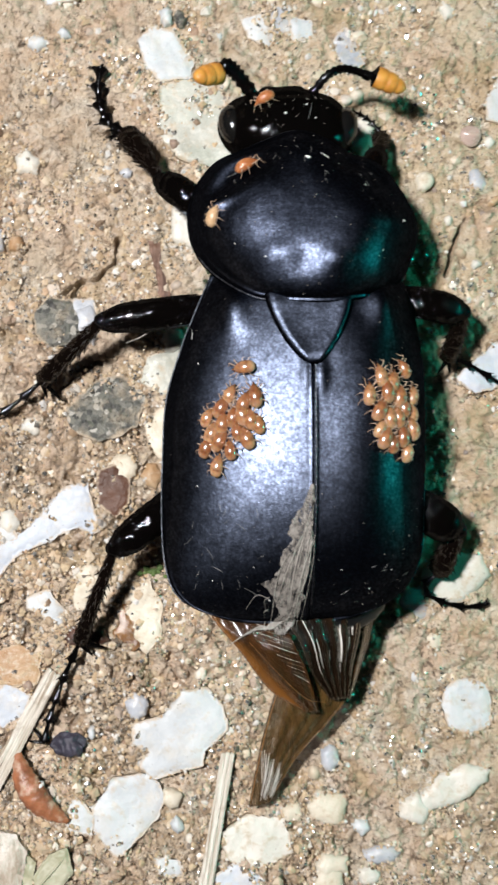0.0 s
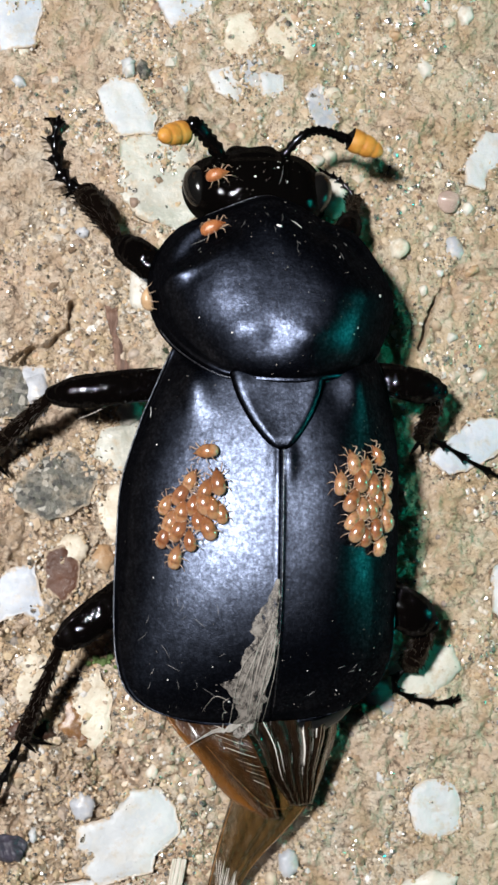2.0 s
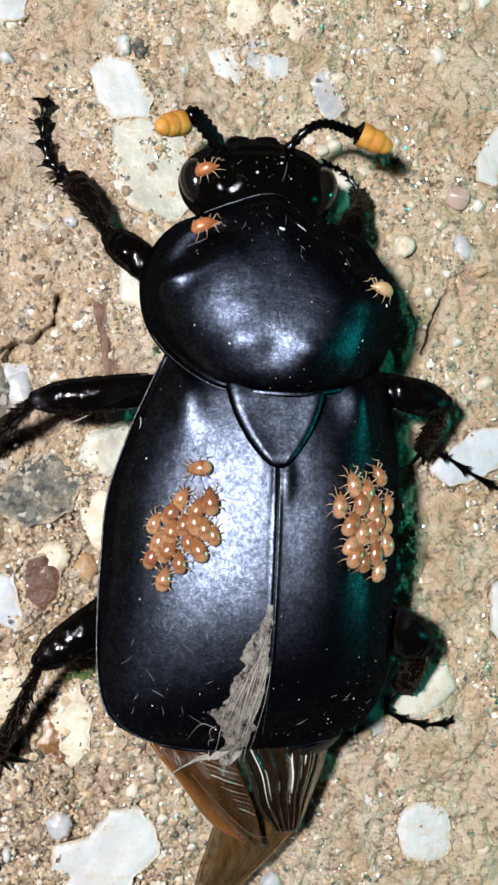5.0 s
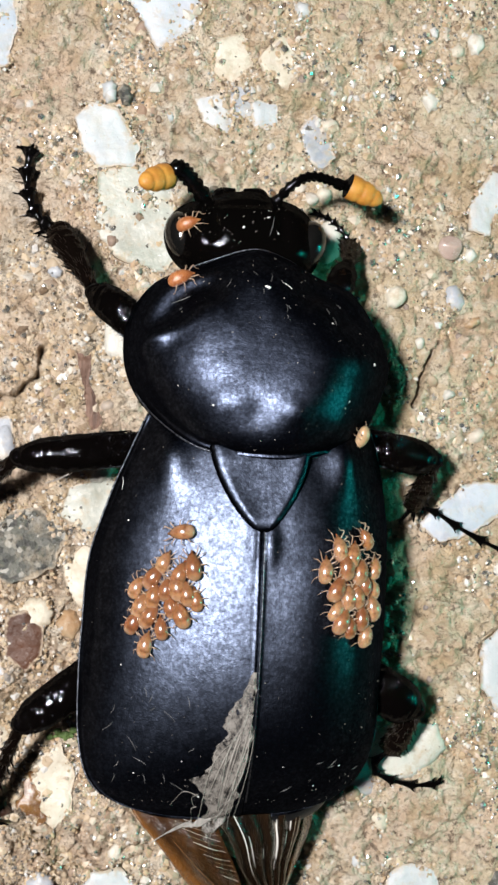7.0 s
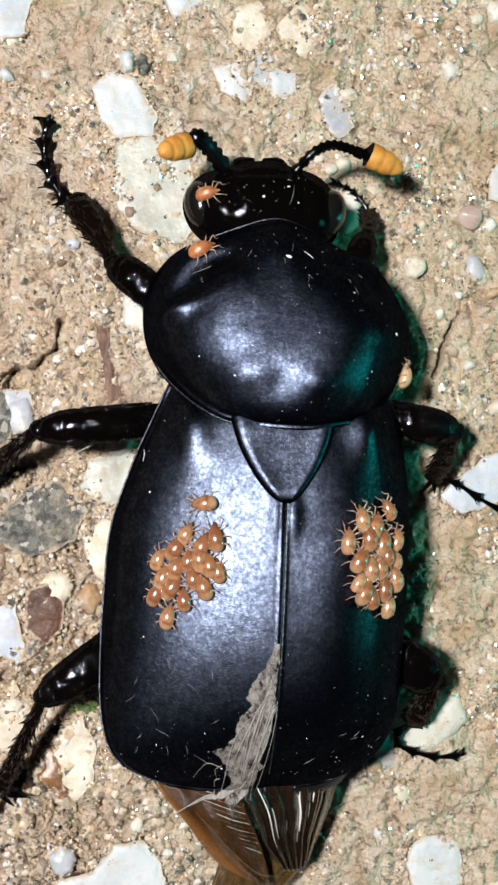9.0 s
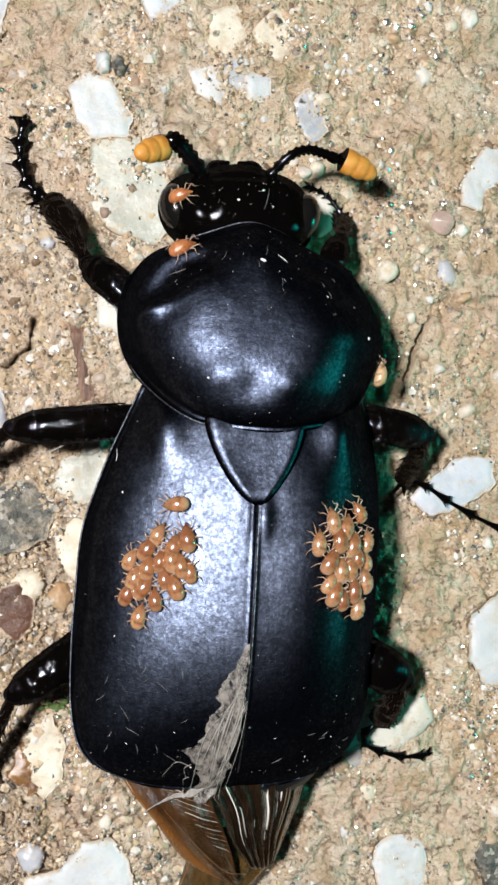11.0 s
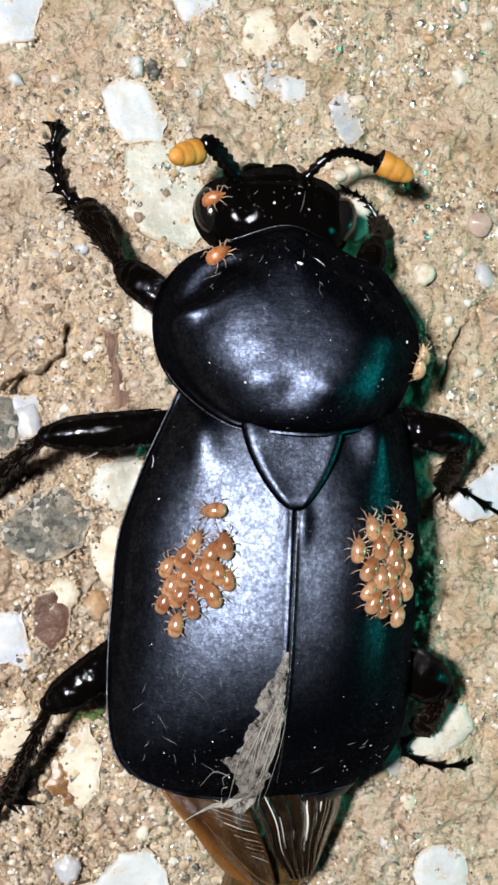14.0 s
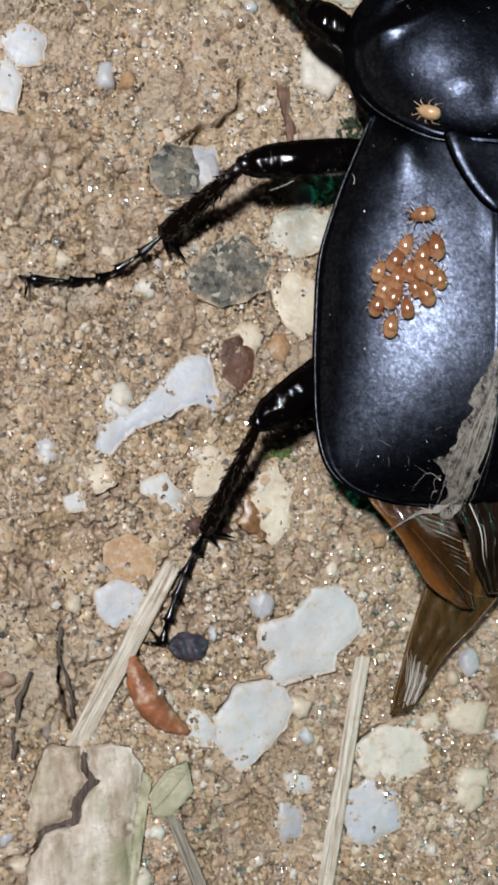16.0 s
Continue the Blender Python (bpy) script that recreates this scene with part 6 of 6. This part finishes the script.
part("bark_strip", slab([(-6.95, 7.4), (-6.6, 7.2), (-6.3, 7.35), (-6.35, 6.3), (-6.05, 5.3), (-5.75, 4.2), (-6.5, 3.9), (-6.5, 5.2), (-6.75, 6.3)], -0.2, 0.22, 6.0, 0.12, 0.05), ROT, bit)
stalk("twig", "thin grey twig lying on the mortar", (-12.7, -24.0), (-11.3, -28.0), 0.5, TWIG_GREY, 2, 0.1, "twig")


def rootlet(points, wide):
    points = [(p.x + r.uniform(-0.09, 0.09), p.y) for p in smooth_path([(x, y, 0) for x, y in points], 4)]
    ob = thing("rootlet", "thin dark rootlet lying on the mortar", "rootlet", "dark rootlets")
    part("root", limb([(x, y, 0.12) for x, y in points], [wide * r.uniform(0.5, 1.15) for _ in points], 4, 7, 0.7), ROOT_SHADE, ob)


rootlet([(-17.0, -15.9), (-17.2, -17.0), (-16.75, -18.7), (-16.7, -19.7)], 0.10)
rootlet([(-18.4, -17.7), (-19.0, -19.2), (-19.2, -21.2)], 0.14)

chip = thing("bark_chip", "weathered pale bark chip with a crack", "bark")
part("bark_flake", slab([(-16.2, -20.85), (-15.3, -20.8), (-14.4, -21.0), (-13.9, -21.8), (-14.0, -22.6), (-14.2, -23.2), (-14.4, -24.7), (-14.9, -28.5), (-18.9, -28.5), (-18.9, -25.6), (-18.0, -24.3), (-16.6, -23.95), (-16.4, -22.95), (-15.75, -22.3), (-16.15, -21.8)], -0.2, 0.95, 2.0, 0.14, 0.06), BARK, chip)
part("bark_flake", slab([(-17.8, -20.6), (-16.42, -20.9), (-16.5, -21.8), (-16.12, -22.3), (-16.75, -22.9), (-16.9, -23.7), (-18.0, -24.05), (-18.8, -24.6), (-18.6, -22.4)], -0.2, 0.8, 1.0, 0.14, 0.06), BARK_BROWN, chip)
# added dark sheet under both flakes: paints the shade in the crack
part("inner_bark", slab([(-17.5, -20.95), (-15.4, -21.1), (-15.2, -24.2), (-18.3, -24.9), (-18.4, -22.5)], -0.2, 0.3, 6.0, 0.1, 0.06), ROOT_SHADE, chip, "dark sheet for the shade in the crack")
part("bark_edge", slab([(-13.92, -22.0), (-13.5, -22.4), (-13.75, -23.6), (-14.0, -25.0), (-14.5, -28.0), (-14.95, -28.0), (-14.45, -24.8), (-14.2, -23.2)], -0.2, 0.6, 3.0, 0.08, 0.08), LEAF, chip, "olive bark edge")
leaf = thing("leaf_fragment", "dull olive leaf fragment beside the bark chip", "leaf")
part("blade", slab([(-13.7, -23.1), (-12.9, -22.1), (-12.0, -21.8), (-11.75, -23.0), (-12.8, -24.1), (-13.5, -24.0)], 0.05, 0.55, 5.0, 0.08, 0.03), LEAF, leaf)
part("vein", limb([(-13.5, -23.6, 0.58), (-12.9, -23.0, 0.64), (-12.1, -22.2, 0.58)], [0.05, 0.06, 0.03], 5, 6), LEAF, leaf)


def husk():
    """A curved empty seed husk, ridged and chipped."""
    line = smooth_path([(-14.2, -17.2, 0.25), (-13.85, -18.5, 0.5), (-13.1, -19.7, 0.5), (-11.9, -20.6, 0.3)], 10)
    n = len(line) - 1
    return tube(line, [0.06 + 0.58 * math.sin(math.pi * min(0.97, (k + 1) / (n + 2))) ** 0.9 + 0.03 * math.sin(k * 1.9) for k in range(n + 1)], 18, 0.65)


shell = thing("seed_husk", "rust-brown chipped seed husk", "seed husk")
part("shell", husk(), HUSK, shell)
part("scar", slab([(-13.45, -18.75), (-13.15, -18.6), (-12.95, -19.1), (-13.25, -19.3)], 0.75, 0.97, 8.0, 0.2), DUST, shell)
crust = thing("dark_crumb", "blue-black ridged crumb beside the beetle's foot", "crumb")
v, f = rock(rng, (1.0, 0.6, 0.4), 4, 8, 0.2, -0.15)
part("crumb", ([(x - 11.65, y - 17.0, z * (1 + 0.30 * math.sin(11 * x + 3 * y)) + 0.2) for x, y, z in v], f), GRUB, crust)
drop = thing("resin_crust", "dull amber resin crust at the foot of the cream stone", "resin")
part("crust", slab([(-9.25, -11.3), (-9.0, -10.3), (-8.6, -10.7), (-8.45, -11.7), (-8.1, -12.3), (-8.4, -12.6), (-8.9, -12.3), (-9.2, -11.9)], -0.2, 0.17, 9.0, 0.35, 0.2), RESIN, drop)


thread = thing("pale_thread", "pale thread caught under the beetle's middle leg", "thread")
part("thread", limb([(-8.2, 1.75, 3.9), (-7.6, 1.95, 4.0), (-6.85, 2.28, 4.0), (-5.3, 2.62, 4.1), (-4.6, 2.75, 4.1)], [0.02, 0.025, 0.03, 0.025, 0.02], 6, 6), FIBRE, thread)
moss = thing("moss_patch", "dark green moss patch beside the beetle's neck shield", "moss")
for k in range(40):
    a, d = r.uniform(0, 6.28), 0.75 * math.sqrt(r.random())
    x, y, s = -3.5 + d * math.cos(a), 5.5 + 0.7 * d * math.sin(a), r.uniform(0.06, 0.16)
    v, f = rock(rng, (s, s * 0.8, s * 0.6), 2, 5, 0.3)
    part("tuft", ([(px + x, py + y, pz + 0.1) for px, py, pz in v], f), MOSS_DARK, moss)
algae = thing("algae_tuft", "small green algae tuft under the beetle's hind leg", "algae")
for k in range(22):
    a, d = r.uniform(0, 6.28), r.uniform(0, 0.75)
    x, y, s = -7.35 + d * math.cos(a), -8.95 + 0.6 * d * math.sin(a), r.uniform(0.08, 0.2)
    v, f = rock(rng, (s, s * 0.8, s * 0.6), 2, 5, 0.3)
    part("tuft", ([(px + x, py + y, pz + 0.12) for px, py, pz in v], f), MOSS, algae)


# ---- what moves ----
HEAD_MITE = [(0, -1.23, 12.56, 200), (1.5, -1.54, 12.48, 180), (2.0, -2.02, 11.94, 10), (3.5, -2.2, 11.97, 5), (6.5, -2.5, 12.0, 10), (9.5, -2.52, 12.0, 5), (12.5, -2.66, 12.06, 10), (16, -2.65, 12.05, 12)]
FRONT_MITE = [(0, -2.41, 8.89, 20), (1.5, -2.42, 9.28, 20), (3.5, -2.36, 9.07, 10), (6.5, -2.96, 9.54, 20), (9.0, -2.95, 9.5, 25), (12.5, -2.6, 9.7, 25), (14.5, -2.74, 9.5, 40), (16, -2.6, 9.6, 40)]
RUNNER = [(0, -3.95, 6.72, 60), (0.6, -4.05, 6.5, 30), (1.0, -4.2, 6.4, 0), (1.5, -4.75, 6.14, 350), (2.0, -5.0, 6.6, 60), (2.5, -4.55, 7.01, 20), (3.0, -2.42, 7.31, 0), (3.3, 0.6, 7.0, -5), (3.5, 2.89, 6.63, -20), (3.8, 3.9, 6.2, 40), (4.2, 4.1, 6.8, 100),
          (6.3, 3.65, 6.01, 240), (6.7, 3.4, 4.6, 270), (7.0, 3.87, 3.6, 290), (7.5, 5.0, 4.37, 10), (8.0, 4.9, 4.6, 60), (9.0, 5.0, 4.83, 70), (13.9, 5.2, 5.4, 110), (14.2, 4.6, 5.6, 180), (14.5, 3.17, 4.78, 215), (15.0, 1.01, 3.3, 190), (15.5, -1.45, 4.25, 170), (16, -2.55, 3.95, 175)]
EDGE_MITE = [(14.2, 4.9, 6.8, 110), (14.6, 4.4, 7.5, 120), (15.2, 4.6, 8.0, 60), (16, 4.8, 8.2, 40)]


def motions():
    for ob, rows in zip(walkers, (HEAD_MITE, FRONT_MITE, RUNNER)):
        walk(ob, [(t, seat(x, y, h, 0.02)) for t, x, y, h in rows])
    # The last one sits under the rim of the neck shield and climbs over it late.
    under = [(t, pose(x * MM, y * MM, z * MM, 0, tilt, 100)) for t, x, y, z, tilt in ((0, 4.7, 5.3, 3.4, 0), (13.6, 4.7, 5.3, 3.4, 0), (13.9, 5.75, 5.7, 4.3, -40))]
    walk(walkers[3], under + [(t, seat(x, y, h, 0.02)) for t, x, y, h in EDGE_MITE])
    # The runner's legs swing in turn while it runs.
    for n, limb_ob in enumerate(o for o in walkers[2].children if o.name.startswith("leg")):
        rows, sign = [(0, pose(0, 0, 0))], 1 if n % 2 else -1
        for begin, end in ((2.3, 4.2), (6.3, 7.6), (14.0, 15.9)):
            rows.append((begin, pose(0, 0, 0)))
            t = begin + 0.1
            while t < end:
                rows.append((round(t, 2), pose(0, 0, 0, 0, 0, 9 * sign)))
                sign, t = -sign, t + 0.1
            rows.append((end, pose(0, 0, 0)))
        walk(limb_ob, rows + [(16, pose(0, 0, 0))])


motions()
